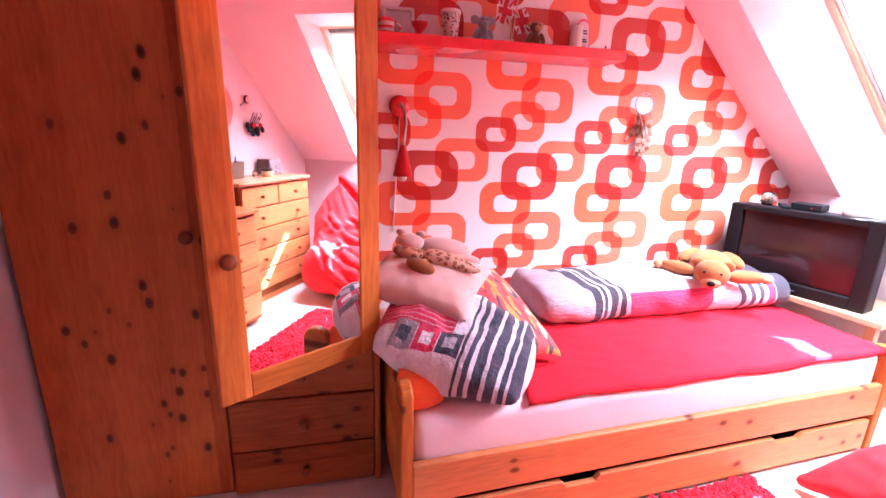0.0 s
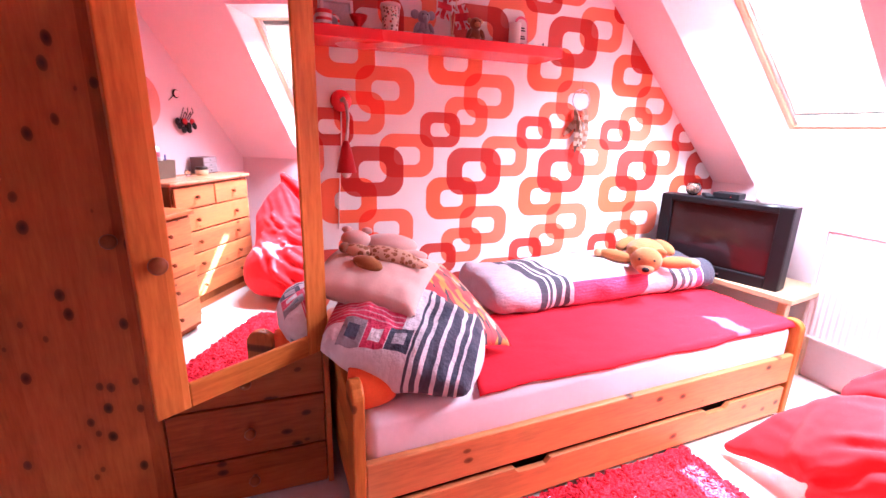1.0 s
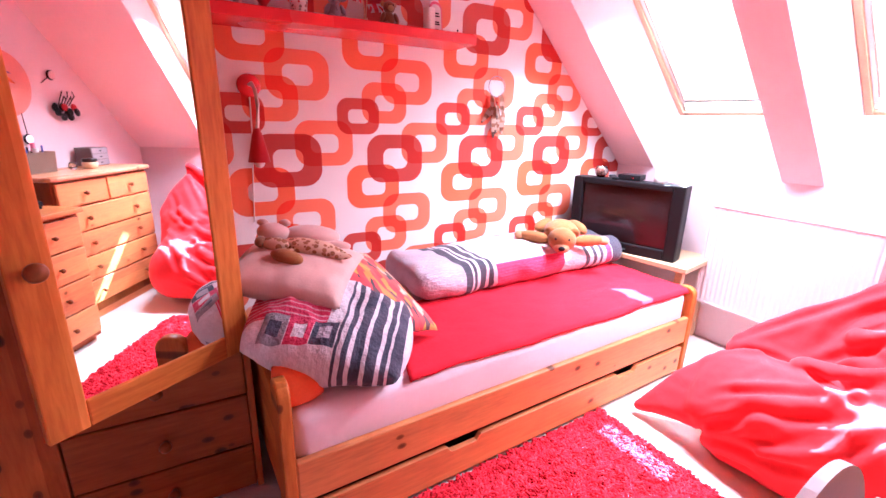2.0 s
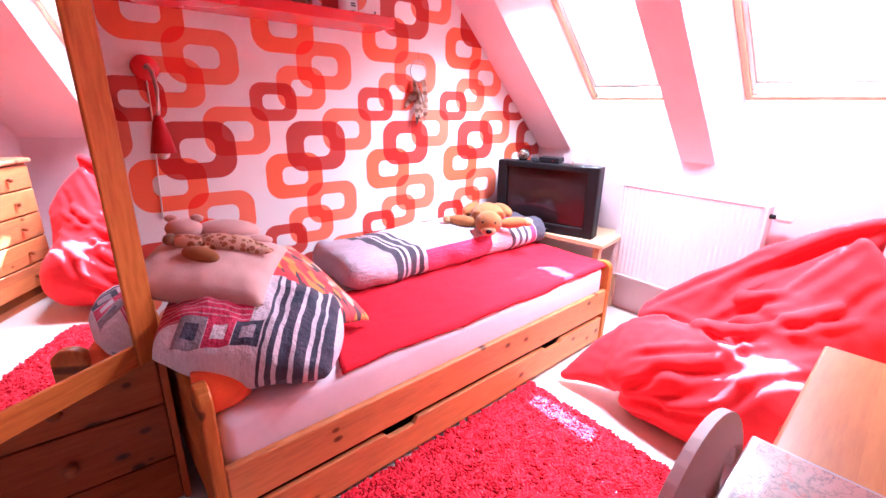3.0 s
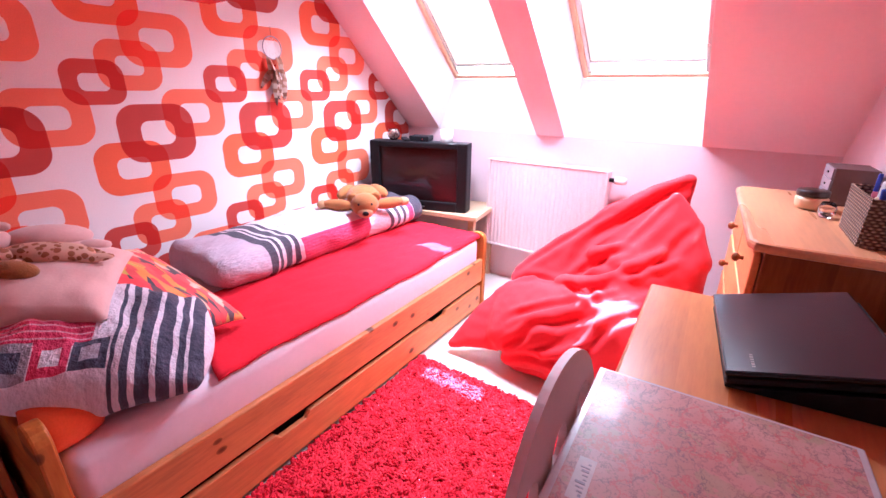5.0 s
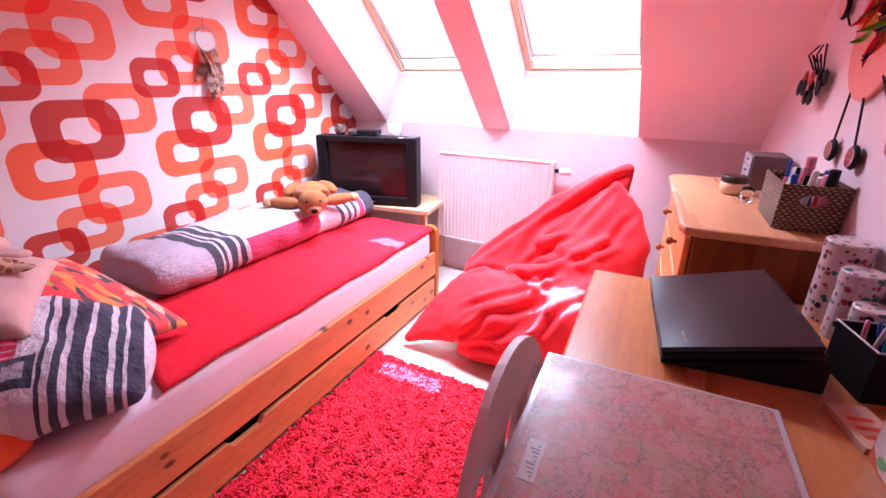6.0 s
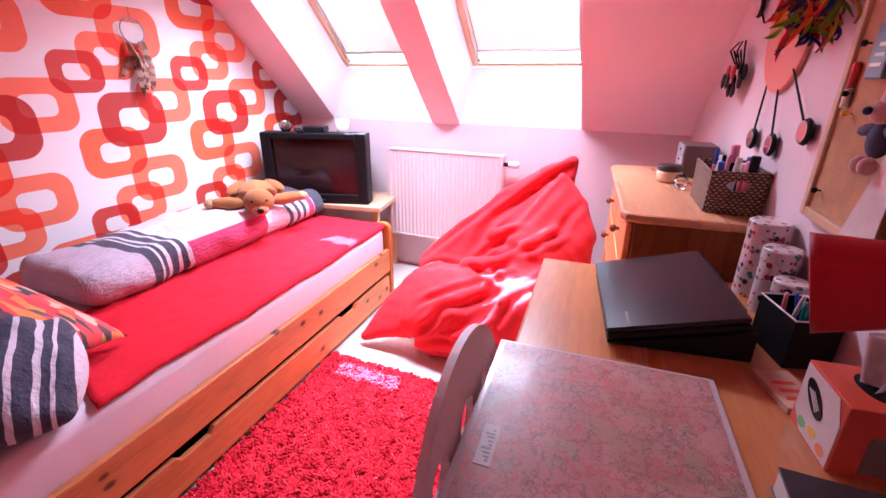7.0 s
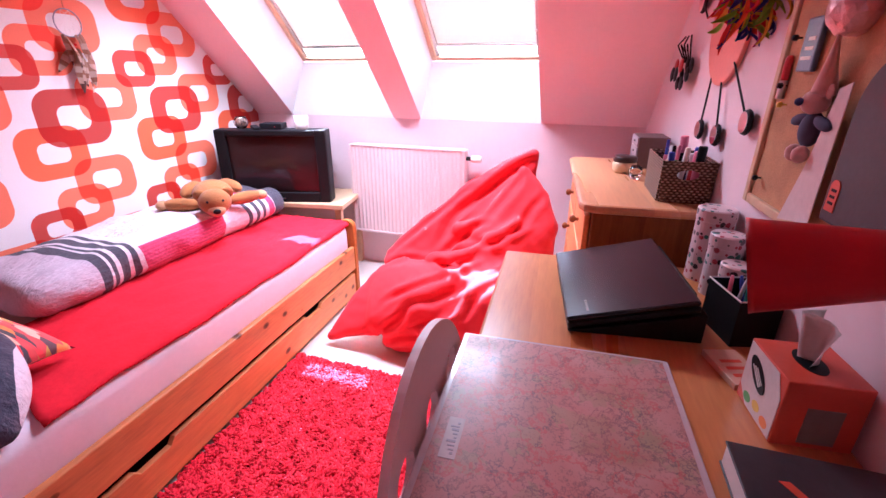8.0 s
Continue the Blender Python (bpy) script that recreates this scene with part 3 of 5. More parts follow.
# back body with its long crest, from the tip by the wall down to the floor
stretched([((-0.335, -1.962, 0.892), (0.010, 0.014, 0.010)), ((-0.40, -1.80, 0.80), (0.02, 0.03, 0.03)), ((-0.45, -1.65, 0.69), (0.03, 0.04, 0.04)), ((-0.33, -1.93, 0.66), (0.05, 0.05, 0.05))], bm)
stretched([((-0.45, -1.66, 0.66), (0.05, 0.05, 0.05)), ((-0.52, -1.50, 0.52), (0.07, 0.06, 0.06)), ((-0.66, -1.32, 0.34), (0.08, 0.06, 0.06)), ((-0.34, -1.60, 0.25), (0.16, 0.22, 0.22)), ((-0.55, -1.55, 0.25), (0.2, 0.2, 0.2)), ((-0.34, -1.88, 0.60), (0.06, 0.10, 0.08))], bm)
# front lobe with the second, blunt peak
stretched([((-0.43, -1.935, 0.80), (0.022, 0.03, 0.025)), ((-0.46, -2.03, 0.69), (0.05, 0.035, 0.04)), ((-0.50, -2.055, 0.55), (0.09, 0.07, 0.07)), ((-0.62, -1.80, 0.52), (0.05, 0.08, 0.05)), ((-0.52, -1.66, 0.545), (0.03, 0.04, 0.03))], bm)
stretched([((-0.50, -2.02, 0.50), (0.13, 0.095, 0.12)), ((-0.52, -1.99, 0.22), (0.24, 0.12, 0.22)), ((-0.66, -1.82, 0.42), (0.12, 0.14, 0.09)), ((-0.60, -1.68, 0.42), (0.07, 0.10, 0.07)), ((-0.42, -1.75, 0.25), (0.2, 0.2, 0.2))], bm)
# wide flap reaching out over the floor to a pointed corner
stretched([((-1.012, -1.112, 0.045), (0.020, 0.020, 0.026)), ((-0.90, -1.20, 0.185), (0.035, 0.03, 0.03)), ((-0.80, -1.28, 0.295), (0.05, 0.04, 0.04)), ((-0.95, -1.34, 0.13), (0.05, 0.06, 0.05))], bm)
stretched([((-0.80, -1.29, 0.29), (0.05, 0.05, 0.05)), ((-0.78, -1.45, 0.345), (0.07, 0.08, 0.06)), ((-0.95, -1.36, 0.16), (0.07, 0.07, 0.07)), ((-0.93, -1.56, 0.26), (0.08, 0.09, 0.07)), ((-0.84, -1.70, 0.385), (0.05, 0.06, 0.035)), ((-0.68, -1.45, 0.2), (0.14, 0.14, 0.15))], bm)
# lower lobes resting on the floor
stretched([((-0.93, -1.47, 0.10), (0.10, 0.10, 0.10)), ((-0.91, -1.66, 0.13), (0.12, 0.13, 0.13)), ((-0.70, -1.62, 0.2), (0.2, 0.2, 0.19))], bm)
stretched([((-0.88, -1.66, 0.18), (0.13, 0.12, 0.15)), ((-0.86, -1.88, 0.22), (0.16, 0.17, 0.20)), ((-0.64, -1.90, 0.27), (0.2, 0.17, 0.22)), ((-0.80, -1.80, 0.36), (0.10, 0.12, 0.07))], bm)
# gathered folds: thin rolls of cloth along the strained lines
for ridge, thick in (([(-0.34, -1.955, 0.885), (-0.41, -1.79, 0.80), (-0.47, -1.64, 0.70), (-0.56, -1.47, 0.555), (-0.68, -1.30, 0.385)], 0.022),
                     ([(-0.44, -1.925, 0.815), (-0.58, -1.78, 0.60), (-0.60, -1.64, 0.53)], 0.020), ([(-0.60, -1.94, 0.60), (-0.74, -1.74, 0.47), (-0.76, -1.56, 0.415)], 0.024),
                     ([(-1.0, -1.125, 0.07), (-0.89, -1.20, 0.215), (-0.79, -1.30, 0.34), (-0.76, -1.42, 0.395)], 0.020), ([(-0.97, -1.38, 0.20), (-0.93, -1.52, 0.315), (-0.86, -1.70, 0.405), (-0.78, -1.80, 0.44)], 0.022),
                     ([(-1.0, -1.42, 0.13), (-1.0, -1.58, 0.23), (-0.95, -1.72, 0.30)], 0.018), ([(-1.02, -1.60, 0.16), (-1.0, -1.76, 0.27), (-0.92, -1.92, 0.38)], 0.020),
                     ([(-0.70, -1.98, 0.46), (-0.84, -1.86, 0.42), (-0.95, -1.80, 0.36)], 0.022), ([(-0.52, -2.08, 0.60), (-0.62, -1.98, 0.56), (-0.72, -1.86, 0.50)], 0.020)):
    for a, b in zip(ridge, ridge[1:]):
        stretched([(a, (thick,) * 3), (b, (thick,) * 3)], bm)
bag = solid("bean_bag", bm, M["redcloth"], "large slumped red nylon bean bag", "bean bag")
r = bag.modifiers.new("fuse", "REMESH")
r.mode, r.voxel_size, r.use_smooth_shade = "VOXEL", 0.009, True
sm = bag.modifiers.new("soften", "SMOOTH")
sm.factor, sm.iterations = 0.5, 5
skin = bpy.data.meshes.new_from_object(bag.evaluated_get(bpy.context.evaluated_depsgraph_get()))
bag.modifiers.clear()
co = np.empty(len(skin.vertices) * 3)
skin.vertices.foreach_get("co", co)
co = co.reshape(-1, 3)
nrm = np.empty_like(co).ravel()
skin.vertices.foreach_get("normal", nrm)
nrm = nrm.reshape(-1, 3)


def pull(way, depth, width):
    """Gathers the skin into a sharp crease along a way, with a soft roll on either side; it fades out at both ends."""
    pts = []
    for a, b in zip(way, way[1:]):
        a, b = np.array(a), np.array(b)
        pts += [a + (b - a) * k / 10 for k in range(10)]
    pts = np.array([co[np.argmin(((co - p) ** 2).sum(1))] for p in pts])
    for k in range(6):
        pts[1:-1] = (pts[:-2] + 2 * pts[1:-1] + pts[2:]) / 4
    pts = np.concatenate([a + (b - a) * np.arange(4)[:, None] / 4 for a, b in zip(pts, pts[1:])])
    d = np.full(len(co), 9.0)
    fade = np.zeros(len(co))
    for k, p in enumerate(pts):
        dk = np.sqrt(((co - p) ** 2).sum(1))
        near = dk < d
        d[near] = dk[near]
        fade[near] = min(1.0, 4 * (1 - k / len(pts)), 0.35 + 4 * k / len(pts))
    return 0.8 * fade * depth * (0.6 * np.exp(-((d - 1.9 * width) / width) ** 2) - np.exp(-(d / (0.9 * width)) ** 2))


lift = np.zeros(len(co))
knot, heel = (-0.72, -1.54, 0.40), (-0.94, -1.35, 0.06)
for way, depth, width in (([(-0.36, -1.945, 0.86), (-0.45, -1.74, 0.70), (-0.52, -1.60, 0.57), knot], 0.030, 0.024),
                          ([knot, (-0.60, -1.70, 0.52), (-0.58, -1.84, 0.56)], 0.016, 0.018), ([knot, (-0.68, -1.80, 0.47), (-0.64, -1.95, 0.50)], 0.018, 0.020),
                          ([knot, (-0.82, -1.66, 0.42), (-0.86, -1.80, 0.40)], 0.022, 0.018), ([knot, (-0.72, -1.42, 0.38), (-0.74, -1.30, 0.33)], 0.016, 0.018),
                          ([(-0.92, -1.76, 0.38), (-0.95, -1.60, 0.29), (-0.93, -1.46, 0.20), heel], 0.022, 0.018), ([(-0.87, -1.70, 0.42), (-0.92, -1.54, 0.33), (-0.93, -1.38, 0.20)], 0.018, 0.016),
                          ([heel, (-0.99, -1.52, 0.13), (-1.02, -1.68, 0.17), (-1.0, -1.84, 0.24)], 0.018, 0.016), ([heel, (-1.0, -1.50, 0.06), (-1.02, -1.66, 0.08)], 0.014, 0.014),
                          ([heel, (-0.95, -1.26, 0.10), (-0.99, -1.15, 0.08)], 0.012, 0.016), ([(-0.44, -1.92, 0.80), (-0.50, -1.86, 0.66), (-0.60, -1.80, 0.55)], 0.012, 0.020),
                          ([(-0.47, -2.03, 0.70), (-0.56, -1.95, 0.58), (-0.70, -1.86, 0.48)], 0.014, 0.018), ([(-0.41, -1.80, 0.82), (-0.50, -1.62, 0.68), (-0.60, -1.44, 0.50), (-0.72, -1.28, 0.36)], 0.012, 0.016),
                          ([(-0.40, -1.60, 0.62), (-0.50, -1.46, 0.48), (-0.60, -1.34, 0.30)], 0.010, 0.022), ([(-0.78, -1.98, 0.40), (-0.92, -1.86, 0.34), (-1.0, -1.74, 0.22)], 0.016, 0.018)):
    lift += pull(way, depth, width)
lift += np.array([0.010 * noise.noise(Vector(c) * 7) + 0.003 * noise.noise(Vector(c) * 24) for c in co.tolist()])
co += nrm * lift[:, None]
co[:, 2] = np.maximum(co[:, 2], 0.002)
skin.vertices.foreach_set("co", co.ravel())
skin.polygons.foreach_set("use_smooth", [True] * len(skin.polygons))
skin.update()
bag.data = skin
sm = bag.modifiers.new("ease", "SMOOTH")
sm.factor, sm.iterations = 0.5, 3

# ---- rug ----
rng = random.Random(5)
RX0, RX1, RY0, RY1 = -2.45, -1.16, -1.80, -1.03
verts, faces = [], []
for i in range(30000):
    x, y = rng.uniform(RX0, RX1), rng.uniform(RY0, RY1)
    y += 0.06 * (RX1 - x) * -1.0 * 0.9
    a0 = 3.0 * noise.noise(Vector((x * 22, y * 22, 0))) + 3.0
    a, lean, h, r = a0 * 2 + rng.uniform(-0.9, 0.9), rng.uniform(0.004, 0.016), rng.uniform(0.019, 0.025), rng.uniform(0.0055, 0.0085)
    h *= 1.0 + 0.30 * noise.noise(Vector((x * 38, y * 38, 3)))
    dx, dy = math.cos(a) * lean, math.sin(a) * lean
    n0 = len(verts)
    for k, (f, hh, rr) in enumerate(((0, 0.004, 0.8), (0.35, 0.75, 1.05), (1.0, 1.0, 0.6))):
        for q in range(3):
            t = q * 2.094 + a
            verts.append((x + dx * f + r * rr * math.cos(t), y + dy * f + r * rr * math.sin(t), h * hh))
    for k in (0, 3):
        for q in range(3):
            p = (q + 1) % 3
            faces.append((n0 + k + q, n0 + k + p, n0 + k + 3 + p, n0 + k + 3 + q))
    faces.append((n0 + 6, n0 + 7, n0 + 8))
g = Graph("red_shag_yarn")
rv = g.node("ShaderNodeNewGeometry").outputs["Random Per Island"]
M["yarn"] = g.done(g.ramp(rv, [(0, (0.60, 0.012, 0.028)), (0.6, (0.72, 0.022, 0.042)), (1, (0.80, 0.04, 0.06))]), 0.95, spec=0.1)
rug = thing("shag_rug", "deep-pile red shag rug on the floor beside the bed", "rug")
me = bpy.data.meshes.new("pile")
me.from_pydata(verts, [], faces)
me.polygons.foreach_set("use_smooth", [True] * len(me.polygons))
pile = tagged(part("pile", me, M["yarn"], rug), kind="stuff")
sk = 0.054
part("backing", slab([(RX0, RY0 - sk * (RX1 - RX0)), (RX1, RY0), (RX1, RY1), (RX0, RY1 - sk * (RX1 - RX0))], 0.008, "z"), M["yarn"], rug)

# ---- radiator ----
RY_0, RY_1 = -1.53, -0.76
rad = thing("radiator", "white enamelled panel radiator under the roof windows", "radiator", pose(0, 0, 0))
bm = bmesh.new()
n = 54
pts = []
for i in range(n + 1):
    y = RY_0 + 0.02 + (RY_1 - RY_0 - 0.04) * i / n
    pts.append((y, -0.105 + (0.004 if i % 2 else 0.0)))
front = [[bm.verts.new((x, y, z)) for y, x in pts] for z in (0.275, 0.83)]
back = [[bm.verts.new((-0.085, y, z)) for y, x in pts] for z in (0.275, 0.83)]
for i in range(n):
    bm.faces.new((front[0][i], front[0][i + 1], front[1][i + 1], front[1][i]))
    bm.faces.new((back[0][i], back[1][i], back[1][i + 1], back[0][i + 1]))
    for k in (0, 1):
        bm.faces.new((front[k][i], back[k][i], back[k][i + 1], front[k][i + 1]))
part("front_panel", bm, M["radiator"], rad, "fluted steel panel")
part("side_cover", box(-0.107, -0.03, RY_0, RY_0 + 0.018, 0.262, 0.84, 0.003), M["radiator"], rad)
part("side_cover", box(-0.107, -0.03, RY_1 - 0.018, RY_1, 0.262, 0.84, 0.003), M["radiator"], rad)
part("top_grille", box(-0.107, -0.03, RY_0 + 0.018, RY_1 - 0.018, 0.832, 0.842, 0.002), M["radiator"], rad)
part("bottom_edge", box(-0.107, -0.09, RY_0 + 0.018, RY_1 - 0.018, 0.262, 0.276, 0.002), M["radiator"], rad)
part("rear_panel", box(-0.055, -0.032, RY_0 + 0.02, RY_1 - 0.02, 0.27, 0.825), M["radiator"], rad)
part("bracket", box(-0.034, 0.0, -1.35, -1.31, 0.4, 0.75), M["radiator"], rad)
part("bracket", box(-0.034, 0.0, -0.98, -0.94, 0.4, 0.75), M["radiator"], rad)
valve = part("valve", tube([(-0.07, RY_0 + 0.002, 0.79), (-0.07, RY_0 - 0.03, 0.79)], 0.012, 12), M["dark"], rad, "dark valve body")
part("thermostat_head", lathe([(0.018, 0), (0.021, 0.01), (0.021, 0.05), (0.016, 0.062)], 18, m=Matrix.Translation((-0.07, RY_0 - 0.03, 0.79)) @ Matrix.Rotation(radians(90), 4, "X")), M["glassy"], rad, "white thermostat head", True)

# ---- television and its table ----
TVM = pose(-0.40, -0.425, 0.52, 0, 0, 108)
table = thing("television_table", "low pale birch side table under the television", "table", pose(-0.235, -0.46, 0, 0, 0, 10))
part("tabletop", box(-0.215, 0.19, -0.36, 0.36, 0.49, 0.52, 0.004), M["birch"], table)
for x in (-0.19, 0.14):
    for y in (-0.335, 0.30):
        part("leg", box(x, x + 0.04, y, y + 0.04, 0.0, 0.49, 0.003), M["birch"], table)
g = Graph("television_screen")
M["screen"] = g.done(g.ramp(g.noise(g.coords(), 3, 2), [(0.3, (0.020, 0.010, 0.010)), (0.7, (0.032, 0.014, 0.014))]), 0.12, coat=0.0, spec=0.3)
tv = thing("television", "black tube television angled in the corner", "television", TVM)
bm = bmesh.new()
prof = [(-0.03, 0.325, 0.0, 0.43), (0.06, 0.325, 0.0, 0.43), (0.13, 0.30, 0.01, 0.42), (0.36, 0.17, 0.05, 0.33)]
rows = []
for y, w, z0, z1 in prof:
    rows.append([bm.verts.new(p) for p in ((-w, -y, z0), (w, -y, z0), (w, -y, z1), (-w, -y, z1))])
for a, b in zip(rows, rows[1:]):
    for i in range(4):
        bm.faces.new((a[i], a[(i + 1) % 4], b[(i + 1) % 4], b[i]))
bm.faces.new(rows[-1])
bm.faces.new(rows[0][::-1])
part("housing", bm, M["black"], tv)
for nm, b in (("bezel_side", (-0.325, -0.262, 0.0, 0.43)), ("bezel_side", (0.262, 0.325, 0.0, 0.43)), ("bezel_top", (-0.262, 0.262, 0.395, 0.43)), ("bezel_bottom", (-0.262, 0.262, 0.0, 0.06))):
    part(nm, box(b[0], b[1], 0.03, 0.055, b[2], b[3], 0.006), M["dark"], tv)
bm = bmesh.new()
n = 16
grid = [[bm.verts.new((-0.264 + 0.528 * i / n, 0.032 + 0.016 * (1 - (2 * i / n - 1) ** 2) * (1 - (2 * j / n - 1) ** 2), 0.057 + 0.34 * j / n)) for j in range(n + 1)] for i in range(n + 1)]
for i in range(n):
    for j in range(n):
        bm.faces.new((grid[i][j], grid[i + 1][j], grid[i + 1][j + 1], grid[i][j + 1]))
part("screen", bm, M["screen"], tv, "bulging dark glass screen", True)
for i in range(5):
    part("button", box(-0.05 + i * 0.025, -0.035 + i * 0.025, 0.054, 0.058, 0.022, 0.028), M["steel"], tv)

# ---- chest of drawers ----
CH = RIGHT @ pose(-0.88, 0.0, 0, 0, 0, 1.5)
chest = thing("chest_of_drawers", "honey pine chest of drawers with rounded top", "chest of drawers", CH)
# Carcass wears the shaded pine tone, darker than its drawer fronts.
part("carcass", box(-0.385, 0.385, 0.005, 0.335, 0.05, 0.885, 0.004), M["pine_side_shade"], chest)
part("plinth", box(-0.37, 0.37, 0.01, 0.32, 0.0, 0.05), M["pine_x"], chest)
bm = slab([(-0.41, 0.003), (0.41, 0.003), (0.41, 0.33), (0.40, 0.362), (0.37, 0.375), (-0.37, 0.375), (-0.40, 0.362), (-0.41, 0.33)], 0.026, "z", 0.009)
bmesh.ops.translate(bm, verts=bm.verts, vec=(0, 0, 0.886))
part("top", bm, M["chest_top"], chest, "rounded knotty pine top")
IN = Matrix.Rotation(radians(-90), 4, "X")
spots = [(-0.37, -0.005, 0.73, 0.87), (0.005, 0.37, 0.73, 0.87)] + [(-0.37, 0.37, z, z + 0.145) for z in (0.575, 0.42, 0.265, 0.11)]
for x0, x1, z0, z1 in spots:
    dr = part("drawer", box(x0, x1, 0.337, 0.355, z0, z1, 0.005), M["pine_x"], chest)
    for kx in ((x0 + x1) / 2,) if x1 - x0 < 0.5 else (x0 + 0.17, x1 - 0.17):
        knob(dr, Matrix.Translation((kx, 0.355, (z0 + z1) / 2)) @ IN, 0.014)

# ---- desk ----
DZ = 0.775
desk = thing("desk", "pine writing desk with drawer pedestal along the wall", "desk", RIGHT @ pose(-2.0, 0, 0))
part("desktop", box(-0.62, 0.64, 0.004, 0.56, DZ - 0.028, DZ, 0.006), M["pine_top"], desk, "glossy knotty pine top")
# Pedestal, end panel and foot use the darkened pine, shade included in its colour.
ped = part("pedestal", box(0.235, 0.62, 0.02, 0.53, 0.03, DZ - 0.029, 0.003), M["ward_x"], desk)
for i in range(4):
    z0 = 0.06 + i * 0.17
    dr = part("drawer", box(0.245, 0.61, 0.532, 0.548, z0, z0 + 0.16, 0.004), M["pine_x"], desk)
    knob(dr, Matrix.Translation((0.4275, 0.548, z0 + 0.08)) @ IN, 0.013)
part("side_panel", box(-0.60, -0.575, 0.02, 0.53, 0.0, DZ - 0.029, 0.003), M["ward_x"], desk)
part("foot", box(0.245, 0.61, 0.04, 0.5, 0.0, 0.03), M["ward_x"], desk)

# ---- chair ----
chair = thing("desk_chair", "pale rose wooden chair with slotted round-topped back", "chair", RIGHT @ pose(-2.05, 0.568, 0))


def holed(outer, holes, depth):
    """A board in the x-z plane with holes cut through it, of the given depth along y."""
    bm = bmesh.new()
    for loop in (outer, *holes):
        vs = [bm.verts.new((a, 0, b)) for a, b in loop]
        for p, q in zip(vs, vs[1:] + vs[:1]):
            bm.edges.new((p, q))
    bmesh.ops.triangle_fill(bm, edges=bm.edges[:], use_beauty=True)
    r = bmesh.ops.extrude_face_region(bm, geom=bm.faces[:])
    bmesh.ops.translate(bm, verts=[e for e in r["geom"] if isinstance(e, bmesh.types.BMVert)], vec=(0, depth, 0))
    return bm


BW = 0.44
outer = [(-BW / 2, 0.42), (BW / 2, 0.42)] + [(BW / 2 * math.cos(a), 0.68 + 0.22 * math.sin(a)) for a in [i * math.pi / 28 for i in range(29)]]
holes = [[(cx + 0.034 * math.cos(a), 0.765 + 0.034 * math.sin(a)) for a in [i * math.pi / 8 for i in range(16)]] for cx in (-0.125, 0.0, 0.125)]
back = part("backrest", holed([(x, z - 0.42) for x, z in outer], [[(x, z - 0.42) for x, z in h] for h in holes], 0.013), M["chair"], chair, "round-topped board with oval slots")
back.matrix_local = pose(0, 0.0, 0.42, -4, 0, 0)
part("seat", box(-0.20, 0.20, -0.38, -0.02, 0.42, 0.445, 0.012, 3), M["chair"], chair)
part("column", lathe([(0.03, 0.08), (0.03, 0.25), (0.022, 0.25), (0.022, 0.42)], 16, m=pose(0, -0.2, 0)), M["dark"], chair)
for i in range(5):
    leg = part("base_arm", box(0.0, 0.24, -0.02, 0.02, 0.055, 0.085, 0.006), M["dark"], chair)
    leg.matrix_local = pose(0, -0.2, 0, 0, 0, 72 * i)
    part("castor", lathe([(0.02, -0.012), (0.026, -0.006), (0.026, 0.006), (0.02, 0.012)], 14, m=Matrix.Translation((0.22, 0, 0.026)) @ Matrix.Rotation(radians(90), 4, "X")), M["dark"], leg)

# ---- shelf over the bed ----
SZ = 1.66
shelf = solid("wall_shelf", box(-2.54, -1.40, -0.24, -0.003, SZ - 0.045, SZ, 0.003), M["redlacquer"], "red lacquered floating shelf on the wallpaper", "shelf")


def bands(name, stops, axis, size, rough=0.4):
    """Flat bands of colour along one axis of a thing."""
    g = Graph(name)
    s = g.xyz(g.coords())
    f = g.math("MULTIPLY", s[axis], 1 / size)
    return g.done(g.ramp(f, stops, "CONSTANT"), rough)


def spots(name, ground, inks, scale, size=0.3, rough=0.4):
    """A ground colour scattered with round dots of several inks."""
    g = Graph(name)
    v = g.coords()
    vo = g.node("ShaderNodeTexVoronoi", v)
    vo.inputs["Scale"].default_value = scale
    h = g.node("ShaderNodeSeparateColor", vo.outputs["Color"]).outputs
    ink = g.ramp(h[0], [(i / len(inks), c) for i, c in enumerate(inks)], "CONSTANT")
    rad = g.math("MULTIPLY", g.math("ADD", h[1], 0.5), size)
    dot = g.math("LESS_THAN", vo.outputs["Distance"], rad)
    return g.done(g.mix(dot, ground, ink), rough)


M["mugband"] = bands("red_white_glaze", [(0, (0.7, 0.03, 0.04)), (0.3, (0.8, 0.7, 0.68)), (0.45, (0.7, 0.03, 0.04)), (0.6, (0.8, 0.7, 0.68)), (0.8, (0.7, 0.03, 0.04))], 2, 0.075)
M["cupprint"] = spots("printed_paper_cup", (0.8, 0.74, 0.68), [(0.08, 0.06, 0.05), (0.5, 0.06, 0.05), (0.1, 0.2, 0.15), (0.2, 0.14, 0.1)], 95, 0.4)
M["tinprint"] = spots("dotted_tin", (0.62, 0.47, 0.47), [(0.02, 0.02, 0.03), (0.35, 0.04, 0.06), (0.03, 0.16, 0.13), (0.12, 0.10, 0.10)], 66, 0.34)
M["photo"] = plain("faded_photograph", (0.45, 0.40, 0.42), 0.3, 0.4, 30)
M["silver"] = plain("silver_frame", (0.55, 0.5, 0.48), 0.35, 0.1, 30, metal=0.8)


def cup(name, r0, r1, h, mat, label, m, category="cup", handle=False):
    t = thing(name, label, category, m)
    part("body", lathe([(r0 * 0.9, 0), (r0, 0.004), (r1, h), (r1 - 0.003, h), (r0 - 0.003, 0.008)], 28), mat, t, smooth=True)
    return t


